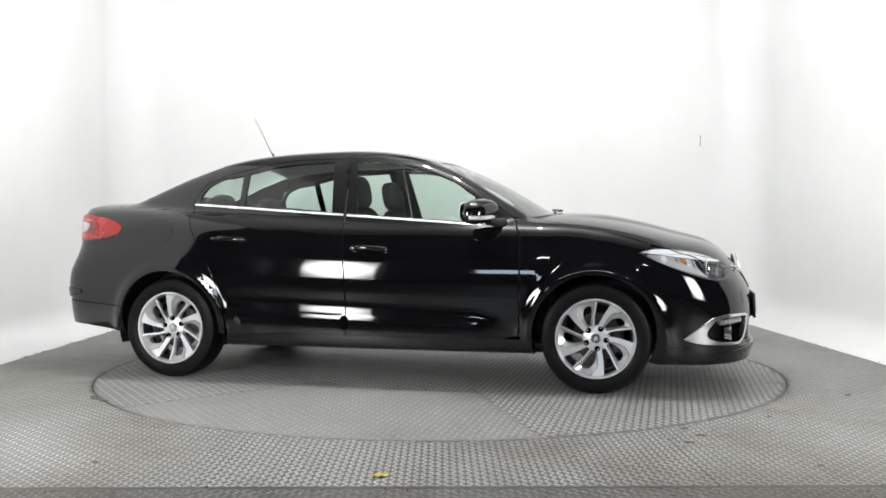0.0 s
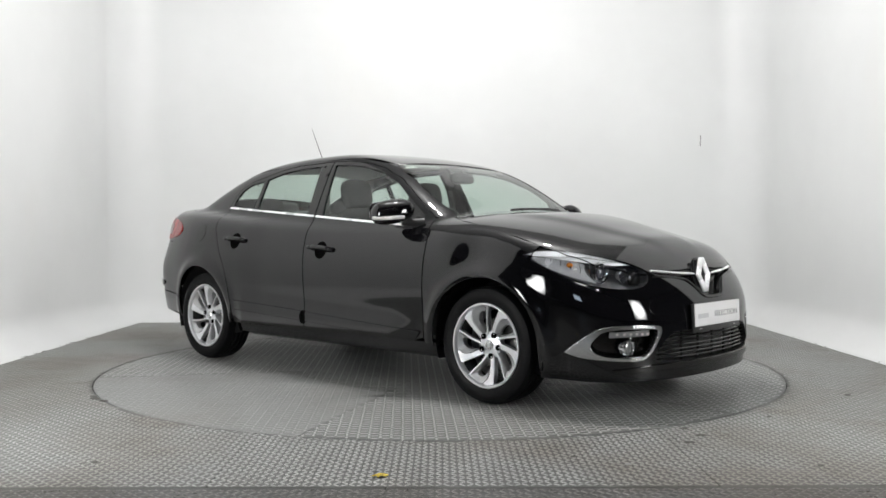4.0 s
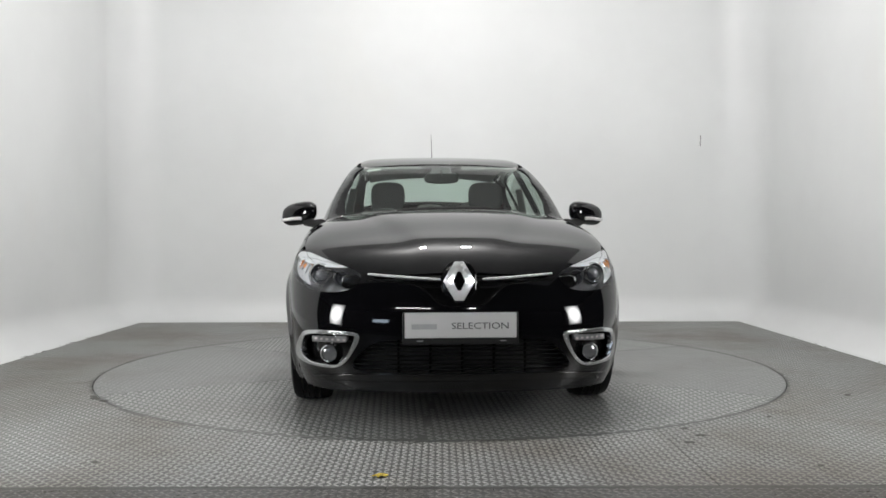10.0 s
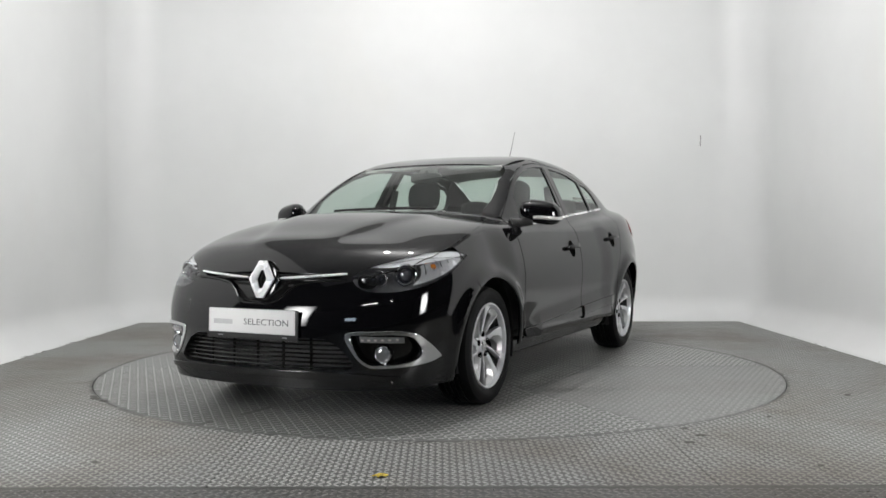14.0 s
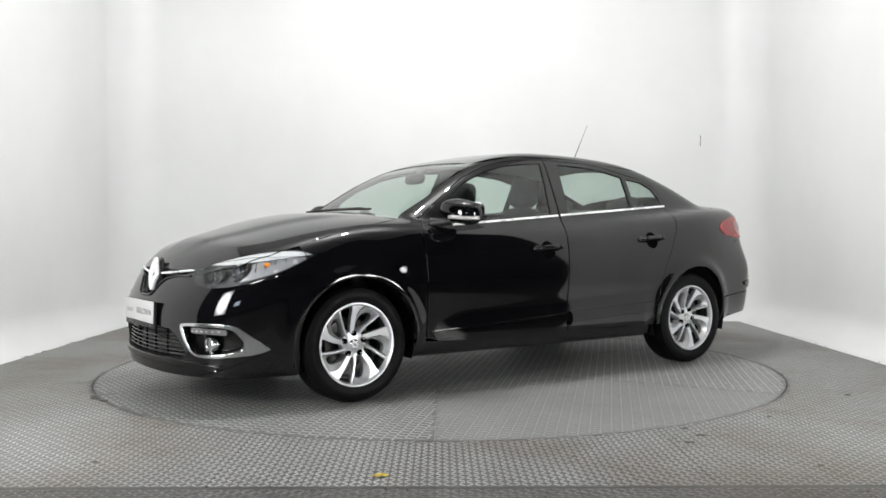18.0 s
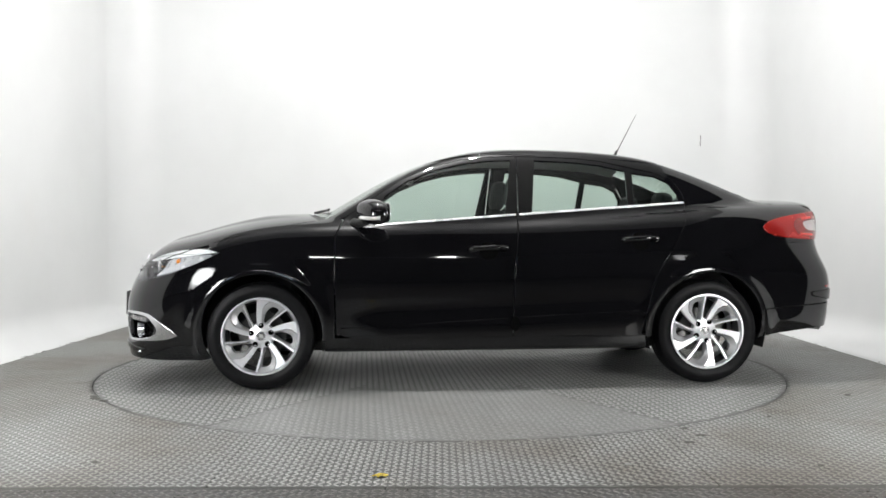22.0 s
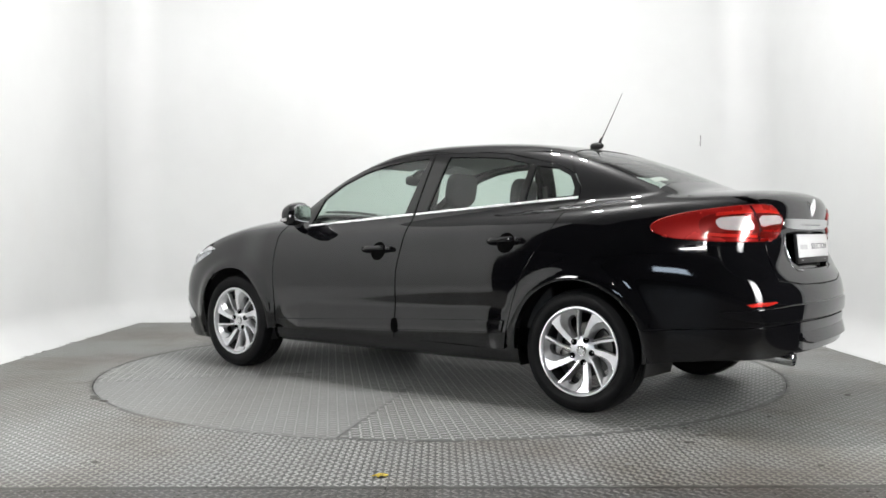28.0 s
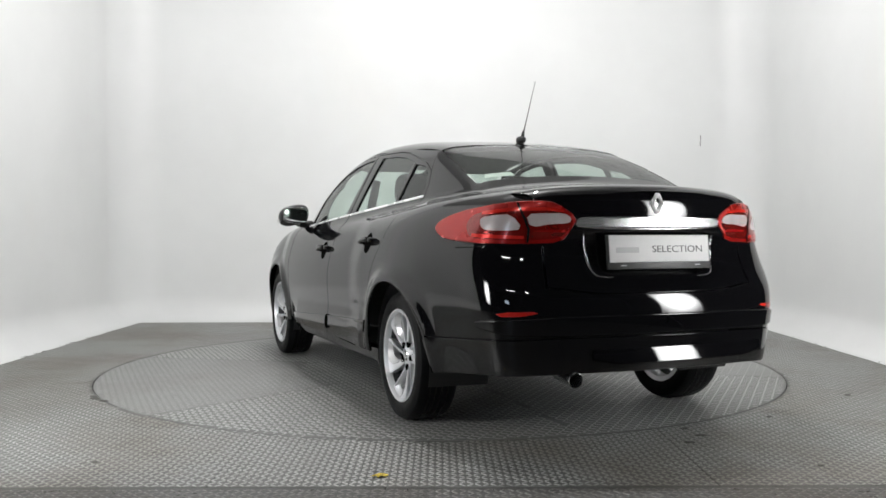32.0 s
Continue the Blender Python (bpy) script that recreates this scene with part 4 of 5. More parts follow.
def wheel_mesh():
    """A tyre, an alloy rim with five broad twisted blades and five thin spokes, and a brake; axis along z, outer face up."""
    wheel = new("wheel")
    tyre = lathe([(0.226, -0.095), (0.245, -0.102), (0.285, -0.104), (0.306, -0.094), (0.316, -0.07), (0.3185, -0.03), (0.319, 0.0), (0.3185, 0.03), (0.316, 0.07), (0.306, 0.094), (0.285, 0.104), (0.262, 0.106), (0.258, 0.1045), (0.245, 0.103), (0.229, 0.093)], None, 72)
    part("tyre", tyre, RUBBER, wheel)
    for h in (-0.045, -0.015, 0.015, 0.045):
        part("tyre_groove", lathe([(0.3192, h - 0.004), (0.3196, h), (0.3192, h + 0.004)], None, 72), GLOSS_BLACK, wheel)
    part("rim", lathe([(0.231, 0.094), (0.2285, 0.099), (0.221, 0.099), (0.216, 0.092), (0.210, 0.07), (0.198, -0.02), (0.20, -0.09), (0.225, -0.094)], None, 72), ALLOY, wheel)
    part("rim_barrel", lathe([(0.1975, -0.02), (0.195, 0.0), (0.196, 0.045), (0.209, 0.069)], None, 72), RIM_DARK, wheel)
    part("hub", lathe([(0.0, 0.060), (0.026, 0.060), (0.034, 0.058), (0.052, 0.054), (0.072, 0.048), (0.078, 0.02), (0.0, 0.02)], None, 40), ALLOY, wheel)
    part("hub_cap", lathe([(0.0, 0.066), (0.024, 0.065), (0.029, 0.060), (0.029, 0.05)], None, 32), SATIN, wheel)
    part("cap_badge", lozenge(0.011, 0.016, 0.068, 0.066), ALLOY_DARK, wheel)
    part("brake_disc", lathe([(0.06, -0.02), (0.14, -0.02), (0.14, -0.04), (0.06, -0.04)], None, 48, True), BRAKE, wheel)
    part("caliper", box_bm(0.06, 0.13, 0.07, pose(0.12, 0.03, -0.03, 0, 0, 20), 0.015), BRAKE, wheel)

    def blade(outline, thick, mat, name, dz=0.0):
        b = bmesh.new()
        dish = lambda r: 0.052 + 0.030 * min(1, max(0, (r - 0.04) / 0.165)) + dz
        up = [b.verts.new((x, y, dish(math.hypot(x, y)))) for x, y in outline]
        lo = [b.verts.new((x * 1.0, y * 1.0, dish(math.hypot(x, y)) - thick)) for x, y in outline]
        n = len(up)
        b.faces.new(up)
        b.faces.new(lo[::-1])
        for i in range(n):
            b.faces.new((up[i], lo[i], lo[(i + 1) % n], up[(i + 1) % n]))
        bmesh.ops.recalc_face_normals(b, faces=b.faces[:])
        es = [e for e in b.edges if all(v in up for v in e.verts)]
        bmesh.ops.bevel(b, geom=es, offset=0.003, segments=2, affect="EDGES")
        return part(name, b, mat, wheel)

    def polar(r, a):
        return r * math.cos(radians(a)), r * math.sin(radians(a))
    dish = lambda r: 0.052 + 0.036 * min(1, max(0, (r - 0.04) / 0.175))
    for k in range(5):
        a = 90 + 72 * k
        # broad machined blade: narrow at the hub, fanning out at the rim
        lead = [(0.050, a + 20), (0.075, a + 13), (0.11, a + 8), (0.15, a + 4), (0.19, a + 1), (0.2185, a)]
        trail = [(0.2185, a - 20), (0.205, a - 19), (0.185, a - 13), (0.16, a - 9), (0.12, a - 7), (0.085, a - 7), (0.050, a - 10)]
        blade([polar(r, q) for r, q in lead] + [polar(0.2185, a - q) for q in (5, 10, 15)] + [polar(r, q) for r, q in trail], 0.034, ALLOY, "blade")
        # thin spoke
        blade([polar(0.050, a - 24), polar(0.12, a - 40), polar(0.2185, a - 48), polar(0.2185, a - 51.5), polar(0.12, a - 45), polar(0.050, a - 38)], 0.030, ALLOY, "spoke")
        # grey sloping wall round the pocket between blade and spoke, shaped like a U
        rim_u = [(0.070, a - 9), (0.085, a - 8), (0.12, a - 8), (0.16, a - 10), (0.185, a - 14), (0.205, a - 20), (0.2175, a - 24), (0.2175, a - 34), (0.2175, a - 44), (0.205, a - 47), (0.16, a - 44), (0.12, a - 40), (0.085, a - 32), (0.070, a - 29)]
        low_u = [(0.078, a - 15), (0.092, a - 14), (0.12, a - 15), (0.148, a - 18), (0.166, a - 22), (0.180, a - 26), (0.186, a - 30), (0.188, a - 35), (0.187, a - 39), (0.178, a - 41), (0.150, a - 39.5), (0.12, a - 36), (0.092, a - 28), (0.078, a - 23)]
        b = bmesh.new()
        hi = [b.verts.new((*polar(r, q), dish(r) - 0.004)) for r, q in rim_u]
        lo = [b.verts.new((*polar(r, q), dish(r) - 0.022)) for r, q in low_u]
        deep = [b.verts.new((*polar(r * 0.99, q), dish(r) - 0.055)) for r, q in low_u]
        for i in range(len(hi) - 1):
            b.faces.new((hi[i], hi[i + 1], lo[i + 1], lo[i]))
            b.faces.new((lo[i], lo[i + 1], deep[i + 1], deep[i]))
        bmesh.ops.recalc_face_normals(b, faces=b.faces[:])
        part("pocket", b, ALLOY_DARK, wheel)
        x, y = polar(0.060, a - 5)
        part("bolt", lathe([(0, 0.0565), (0.009, 0.0565), (0.013, 0.0605), (0.0155, 0.061), (0.0155, 0.04)], pose(x, y, 0.0), 16), CUP, wheel)
    return wheel


def lozenge(w, h, z, z0):
    b = bmesh.new()
    t = [b.verts.new((x, y, z)) for x, y in ((w, 0), (0, h), (-w, 0), (0, -h))]
    u = [b.verts.new((x * 1.1, y * 1.1, z0)) for x, y in ((w, 0), (0, h), (-w, 0), (0, -h))]
    b.faces.new(t)
    for i in range(4):
        b.faces.new((t[i], u[i], u[(i + 1) % 4], t[(i + 1) % 4]))
    return b


def wheels(car):
    first = wheel_mesh()
    spots = []
    for wx, wz in WHEELS:
        for sgn in (1, -1):
            rolled = {(1, 1): 42, (1, -1): -23, (0, 1): 15, (0, -1): 10}[(int(wx > 0), sgn)]
            spots.append(pose(wx, sgn * 0.768, 0.319) @ pose(0, 0, 0, -90 * sgn, 0, 0) @ pose(0, 0, 0, 0, 0, rolled))
    for m in spots[1:]:
        w = copy_thing(first, m)
        w.parent = car
    first.matrix_basis = spots[0]
    first.parent = car


def motions():
    """The turntable and the car turn together."""
    for thing in (TABLE, CAR):
        walk(thing, [(t, pose(0, 0, 0, 0, 0, a)) for t, a in TURN])


def on_skin(x, z, sgn=1, off=0.0):
    """A point of the flank over (x, z), pushed out by off."""
    p = drop([(-x, z)], 90)
    q = p[0] + off * skin_normal(p)[0]
    return Vector((q[0], sgn * q[1], q[2]))


def at_nose(y, z, off=0.0):
    p = drop([(y, z)], 0)
    return Vector(p[0] + off * skin_normal(p)[0])


def axis(p, way):
    """A pose at p whose z axis points along way."""
    return Matrix.Translation(p) @ Vector(way).to_track_quat("Z", "Y").to_matrix().to_4x4()


def flip(poly):
    return [(-u, v) for u, v in poly]


def ball(m, rx, ry, rz, p=2.0, segs=28, rings=16):
    """A squarish ellipsoid: p = 2 is round, more is boxier."""
    b = bmesh.new()

    def e(c):
        return math.copysign(abs(c) ** (2 / p), c)
    rows = []
    for i in range(rings + 1):
        v = -math.pi / 2 + math.pi * i / rings
        if i in (0, rings):
            rows.append([b.verts.new((0, 0, rz * e(math.sin(v))))])
        else:
            rows.append([b.verts.new((rx * e(math.cos(v)) * e(math.cos(u)), ry * e(math.cos(v)) * e(math.sin(u)), rz * e(math.sin(v)))) for u in (2 * math.pi * k / segs for k in range(segs))])
    for a, c in zip(rows, rows[1:]):
        for k in range(segs):
            j = (k + 1) % segs
            if len(a) == 1:
                b.faces.new((a[0], c[j], c[k]))
            elif len(c) == 1:
                b.faces.new((a[k], a[j], c[0]))
            else:
                b.faces.new((a[k], a[j], c[j], c[k]))
    bmesh.ops.recalc_face_normals(b, faces=b.faces[:])
    bmesh.ops.transform(b, matrix=m, verts=b.verts)
    return b


def headlights(car):
    for sgn in (1, -1):
        f = (lambda p: p) if sgn > 0 else flip
        lamp = skin_well("headlight", f(HEAD), "nose", (-0.075, -0.045 * sgn, -0.004), LAMP_BLACK, car, "clear headlight with chrome projector and bright brow")
        skin_panel("brow", f(BROW), "nose", BROW_SILVER, lamp, "bright silver upper strip", off=-0.005, rim=False)
        skin_panel("lens", f(HEAD), "nose", CLEAR, lamp, off=-0.0005, rim=False)
        outer = [N(1.395, 0.842, 0.808), N(1.50, 0.815, 0.803), N(1.60, 0.78, 0.793), N(1.69, 0.735, 0.775), N(1.69, 0.752, 0.747), N(1.725, 0.757, 0.707), N(1.775, 0.735, 0.672), N(1.71, 0.779, 0.690), N(1.62, 0.81, 0.712), N(1.50, 0.838, 0.756)]
        skin_panel("outer_reflector", f(rounded(outer, 1)), "nose", SMOKE_CHROME, lamp, "ribbed silver indicator reflector", off=-0.014, rim=False)
        for q in range(5):
            y0 = 0.745 + 0.017 * q
            pts = [Vector(drop([N(1.75 - 0.05 * q, y0 + 0.02, z)], "nose")[0]) for z in np.linspace(0.705 + 0.018 * q, 0.772 + 0.006 * q, 6)]
            part("reflector_rib", tube([(p.x - 0.011, sgn * (p.y - 0.006), p.z) for p in pts], 0.0025, 6), REFLECTOR, lamp)

        def bowl(name, x, y, z, r, mat, way=(1, 0.22, 0.0)):
            m = axis((x, sgn * y, z), (way[0], sgn * way[1], way[2]))
            part(name, lathe([(r, 0.0), (r * 0.93, 0.004), (r * 0.80, -0.012), (r * 0.62, -0.03), (0, -0.034)], m, 32), mat, lamp)
            return m
        m = bowl("projector_bowl", 1.745, 0.684, 0.722, 0.057, CHROME)
        part("projector_lens", ball(m @ pose(0, 0, -0.012), 0.034, 0.034, 0.024), LENS_BALL, lamp, "dark glass projector lens")
        part("projector_ring", lathe([(0.045, -0.004), (0.048, 0.006), (0.041, 0.009), (0.036, 0.002)], m, 32, True), CHROME, lamp)
        m = bowl("main_beam_bowl", 1.812, 0.580, 0.704, 0.040, LAMP_BLACK, (1, 0.15, 0))
        part("main_beam_ring", lathe([(0.034, -0.006), (0.037, 0.002), (0.033, 0.004), (0.030, -0.004)], m, 28, True), CHROME, lamp)
        part("main_beam_bulb", ball(m @ pose(0, 0, -0.016), 0.012, 0.012, 0.018), LENS_BALL, lamp)
        part("inner_trim", ball(axis((1.845, sgn * 0.53, 0.690), (1, 0.1 * sgn, 0)), 0.05, 0.035, 0.012, 2.6), GLOSS_BLACK, lamp)
        part("indicator_bulb", ball(axis((1.612, sgn * 0.765, 0.757), (1, 0.6 * sgn, 0)), 0.018, 0.018, 0.022), AMBER, lamp, "amber indicator bulb")
        part("indicator_bowl", lathe([(0.040, 0.0), (0.034, -0.012), (0.02, -0.024), (0, -0.026)], axis((1.622, sgn * 0.765, 0.755), (1, 0.6 * sgn, 0)), 24), REFLECTOR, lamp)


def fog_lights(car):
    for sgn in (1, -1):
        f = (lambda p: p) if sgn > 0 else flip
        fog = skin_panel("fog_lamp_surround", f(FOG), "nose", SATIN, car, "satin chrome surround of the fog lamp", holes=[f(FOG_IN)], off=0.006, depth=0.03, bevel=0.004, step=0.02)
        skin_well("fog_pocket", f(FOG_IN), "nose", (-0.06, -0.03 * sgn, 0), GLOSS_BLACK, fog)
        strip = [N(1.825, 0.725, 0.425), N(1.945, 0.545, 0.434), N(1.945, 0.55, 0.408), N(1.825, 0.728, 0.400)]
        drl = skin_panel("running_light", f(strip), "nose", SMOKE, fog, "strip of running-light diodes", off=-0.012, depth=0.02)
        for k in range(6):
            y = 0.700 - 0.028 * k
            p = drop([(sgn * y, 0.4175)], 0)[0]
            part("diode", ball(axis(p + np.array([-0.009, 0, 0]), (1, 0.5 * sgn, 0)), 0.008, 0.005, 0.003), SMOKE_PALE, drl)
        p = drop([(sgn * 0.635, 0.347)], 0)[0] + np.array([-0.028, 0, 0])
        m = axis(p, (1, 0.12 * sgn, 0))
        part("fog_bowl", lathe([(0.044, -0.03), (0.042, 0.0), (0.038, 0.004), (0.034, -0.002), (0.028, -0.016), (0, -0.026)], m, 28), REFLECTOR, fog)
        part("fog_lens", ball(m @ pose(0, 0, -0.005), 0.033, 0.033, 0.010), CLEAR_BALL, fog)
        part("fin", box_bm(0.02, 0.10, 0.008, axis(p, (1, 0.3 * sgn, 0)) @ pose(0.03, -0.09 * sgn, -0.01, 0, 90, 20 * sgn), 0.003), SATIN, fog)


def grilles(car):
    low = skin_well("lower_grille", LOW_GRILLE, "nose", (-0.09, 0, 0), PLASTIC, car, "black slatted lower grille")
    for k, z in enumerate((0.285, 0.306, 0.327, 0.348, 0.369, 0.390, 0.410)):
        reach = 0.515 - 0.10 * max(0, (z - 0.32) / 0.1)
        pts = [at_nose(y, z) + Vector((-0.022, 0, 0)) for y in np.linspace(-reach, reach, 25)]
        part("slat", tube(pts, 0.006, 6, flat_z=0.8), GLOSS_BLACK, low)
    for y in (-0.30, -0.15, 0.0, 0.15, 0.30):
        part("upright", tube([at_nose(y, z) + Vector((-0.035, 0, 0)) for z in (0.27, 0.34, 0.42)], 0.007, 6), CUP, low)
    up = skin_well("upper_grille", UP_GRILLE, "nose", (-0.045, 0, 0), GLOSS_BLACK, car, "gloss black upper grille")
    for z in (0.70, 0.717):
        part("slat", tube([at_nose(y, z) + Vector((-0.03, 0, 0)) for y in np.linspace(-0.42, 0.42, 21)], 0.005, 6), PLASTIC, up)
    for sgn in (1, -1):
        pts = [at_nose(sgn * y, 0.703 + 0.085 * max(0, y - 0.1) ** 1.2, 0.004) for y in np.linspace(0.10, 0.445, 14)]
        part("chrome_strip", tube(pts, [0.005] + [0.0075] * 12 + [0.005], 8, flat_z=0.8), BADGE, up, "slim chrome strip")
    # bulge of the bumper under the badge, its edge catching light
    pts = [at_nose(y, z, 0.002) for y, z in ((-0.45, 0.700), (-0.24, 0.683), (-0.17, 0.65), (-0.10, 0.590), (0.0, 0.581), (0.10, 0.590), (0.17, 0.65), (0.24, 0.683), (0.45, 0.700))]
    part("grille_lip", tube(smooth_line(pts), 0.006, 6), GLOSS_BLACK, up)
    badge = part("badge", diamond(0.077, 0.094, 0.024, 0.020), BADGE, car, "plain chrome diamond badge")
    badge.matrix_basis = Matrix.Translation((1.962, -0.011, 0.697)) @ pose(0, 0, 0, 90, 0, 90) @ pose(0, 0, 0, -9, 0, 0)
    part("badge_back", ball(Matrix.Translation((0, 0, -0.022)), 0.085, 0.10, 0.012, 2.4), GLOSS_BLACK, badge)
    skin_panel("tow_eye_cover", rounded([N(1.96, -0.46, 0.585), N(1.93, -0.535, 0.585), N(1.93, -0.535, 0.515), N(1.96, -0.46, 0.515)], 1), "nose", PAINT, car, "square cap over the towing eye", off=0.0012, depth=0.004, bevel=0.0014, step=0.02)
    wells = both([N(2.0, 0.0, 0.262), N(2.02, 0.40, 0.262), N(1.96, 0.56, 0.255), N(1.85, 0.72, 0.235), N(1.86, 0.70, 0.222), N(1.96, 0.50, 0.232), N(2.0, 0.0, 0.236)])
    skin_panel("lip_spoiler", wells, "nose", GLOSS_BLACK, car, off=0.008, depth=0.02, bevel=0.005)


def smooth_line(pts, n=5):
    out = []
    pts = [Vector(p) for p in pts]
    for i in range(len(pts) - 1):
        a, b, c, d = pts[max(i - 1, 0)], pts[i], pts[i + 1], pts[min(i + 2, len(pts) - 1)]
        for k in range(n):
            t = k / n
            out.append(0.5 * ((2 * b) + (c - a) * t + (2 * a - 5 * b + 4 * c - d) * t * t + (3 * b - a - 3 * c + d) * t ** 3))
    return out + [pts[-1]]


def diamond(w, h, band, high):
    """An upright diamond ring, its facets meeting in a ridge; in the xy plane, front along z."""
    b = bmesh.new()

    def ring(ww, hh, z):
        pts = [(ww * 0.28, hh), (-ww * 0.28, hh), (-ww, 0), (-ww * 0.28, -hh), (ww * 0.28, -hh), (ww, 0)]
        return [b.verts.new((x, y, z)) for x, y in pts]
    rings = [ring(w, h, 0.0), ring(w * 0.97, h * 0.98, high * 0.5), ring(w * 0.70, h * 0.74, high), ring(w * 0.40, h * 0.50, high * 0.35), ring(w * 0.38, h * 0.48, 0.0)]
    for a, c in zip(rings, rings[1:]):
        for i in range(6):
            b.faces.new((a[i], a[(i + 1) % 6], c[(i + 1) % 6], c[i]))
    bmesh.ops.recalc_face_normals(b, faces=b.faces[:])
    return b


def lettering(text, height, mat, parent):
    c = bpy.data.curves.new("lettering", "FONT")
    c.body, c.size, c.extrude, c.resolution_u = text, height / 0.70, 0.0006, 3
    tmp = bpy.data.objects.new("lettering", c)
    me = bpy.data.meshes.new_from_object(tmp)
    bpy.data.objects.remove(tmp)
    return link_mesh("lettering", me, mat, parent)


def plate(car, m, name, label):
    """A white plate in a black holder: one readable word, and plain bars where a maker's name stands. In the xy plane, front along z."""
    holder = part(name, box_bm(0.545, 0.150, 0.012, m @ pose(0, -0.012, -0.006), 0.003), PLASTIC, car, label)
    part("plate_face", box_bm(0.524, 0.118, 0.005, m @ pose(0, 0.002, 0.004), 0.004, 3), PLATE_WHITE, holder, "white plate face")
    word = lettering("SELECTION", 0.030, INK, holder)
    xs = [v.co.x for v in word.data.vertices]
    word.matrix_basis = m @ pose(-0.045, -0.015, 0.0068) @ Matrix.Diagonal((0.267 / (max(xs) - min(xs)), 1, 1, 1))
    part("bar", box_bm(0.118, 0.024, 0.001, m @ pose(-0.171, -0.004, 0.0068)), PLATE_GREY, holder, smooth=False)
    for x, wd in ((-0.19, 0.05), (0.2, 0.045)):
        part("bar", box_bm(wd * 0.6, 0.004, 0.001, m @ pose(x, -0.071, 0.001)), PLATE_GREY, holder, smooth=False)


def flank_details(car, doors, doors2):
    trims = ((doors, [(0.455, 0.969), (-0.400, 1.0315), (-0.400, 1.0410), (0.455, 0.9785)]), (doors2, [(-0.424, 1.0332), (-1.478, 1.109), (-1.478, 1.1185), (-0.424, 1.0427)]))
    mould = ((doors, [(0.66, 0.362), (-0.345, 0.416), (-0.345, 0.360), (0.62, 0.318)]), (doors2, [(-0.382, 0.419), (-1.145, 0.455), (-1.13, 0.395), (-0.382, 0.362)]))
    handles = ((doors, -0.105, -0.335, 0.822), (doors2, -1.035, -1.255, 0.876))
    for k, sgn in enumerate((1, -1)):
        for dl, poly in trims:
            t = skin_panel("belt_trim", side(poly), 90, BADGE, dl[k], "polished chrome belt strip", off=0.004, depth=0.009, bevel=0.002, edge=0.03)
            if sgn < 0:
                mirror_mesh(t)
        if k == 0:
            for dl, poly in mould:
                pair = skin_panel("door_moulding", side(poly), 90, PAINT, dl[0], off=0.008, depth=0.014, bevel=0.003, step=0.018, edge=0.012, mirror=True)
                pair[1].parent = dl[1]
        for dl, x0, x1, z in handles:
            # shade in the handle's hollow, put in as a flat black disc
            cup = skin_panel("handle_cup", [(-(x0 + x1) / 2 + 0.056 * math.cos(a), z - 0.004 + 0.054 * math.sin(a)) for a in np.linspace(0, 2 * math.pi, 28, endpoint=False)], 90, CUP, dl[k], off=0.0012, depth=0.004, bevel=0.0008)
            if sgn < 0:
                mirror_mesh(cup)
            pts = [on_skin(x0 + (x1 - x0) * t, z + 0.010 * t, sgn, o) for t, o in ((0, 0.004), (0.05, 0.020), (0.2, 0.033), (0.5, 0.038), (0.72, 0.036), (0.76, 0.030))]
            part("door_handle", tube(smooth_line(pts), 0.0115, 10, flat_z=1.25), PAINT, dl[k])
            end = on_skin(x0 + (x1 - x0) * 0.90, z + 0.010, sgn, 0.016)
            part("handle_end", ball(Matrix.Translation(end), 0.026, 0.020, 0.014, 2.6), PAINT, dl[k])
        # pillar covers and window rubbers
        for dl, poly in ((doors, [(-0.343, 1.045), (-0.399, 1.382), (-0.422, 1.385), (-0.405, 1.045)]), (doors2, [(-0.421, 1.05), (-0.438, 1.385), (-0.540, 1.381), (-0.495, 1.055)]), (doors2, [(-1.119, 1.095), (-1.131, 1.313), (-1.165, 1.303), (-1.151, 1.098)])):
            t = skin_panel("pillar_cover", side(poly), 90, GLOSS_BLACK, dl[k], off=0.0015, depth=0.003, bevel=0.001)
            if sgn < 0:
                mirror_mesh(t)
        # black oval stands in for the dark of the moulding split between the doors
        gap_shade = skin_panel("moulding_plug", [(0.372 + 0.026 * math.cos(a), 0.384 + 0.040 * math.sin(a)) for a in np.linspace(0, 2 * math.pi, 24, endpoint=False)], 90, CUP, doors2[k], "black oval patch for the shaded gap between the mouldings", off=0.011, depth=0.012, bevel=0.003, step=0.02)
        if sgn < 0:
            mirror_mesh(gap_shade)
        mirror(car, sgn)
    cap = skin_panel("fuel_flap", [(1.610 + 0.064 * math.cos(a), 0.930 + 0.064 * math.sin(a)) for a in np.linspace(0, 2 * math.pi, 40, endpoint=False)], 90, PAINT, car, off=0.0022, depth=0.004, bevel=0.0016)
    mirror_mesh(cap)


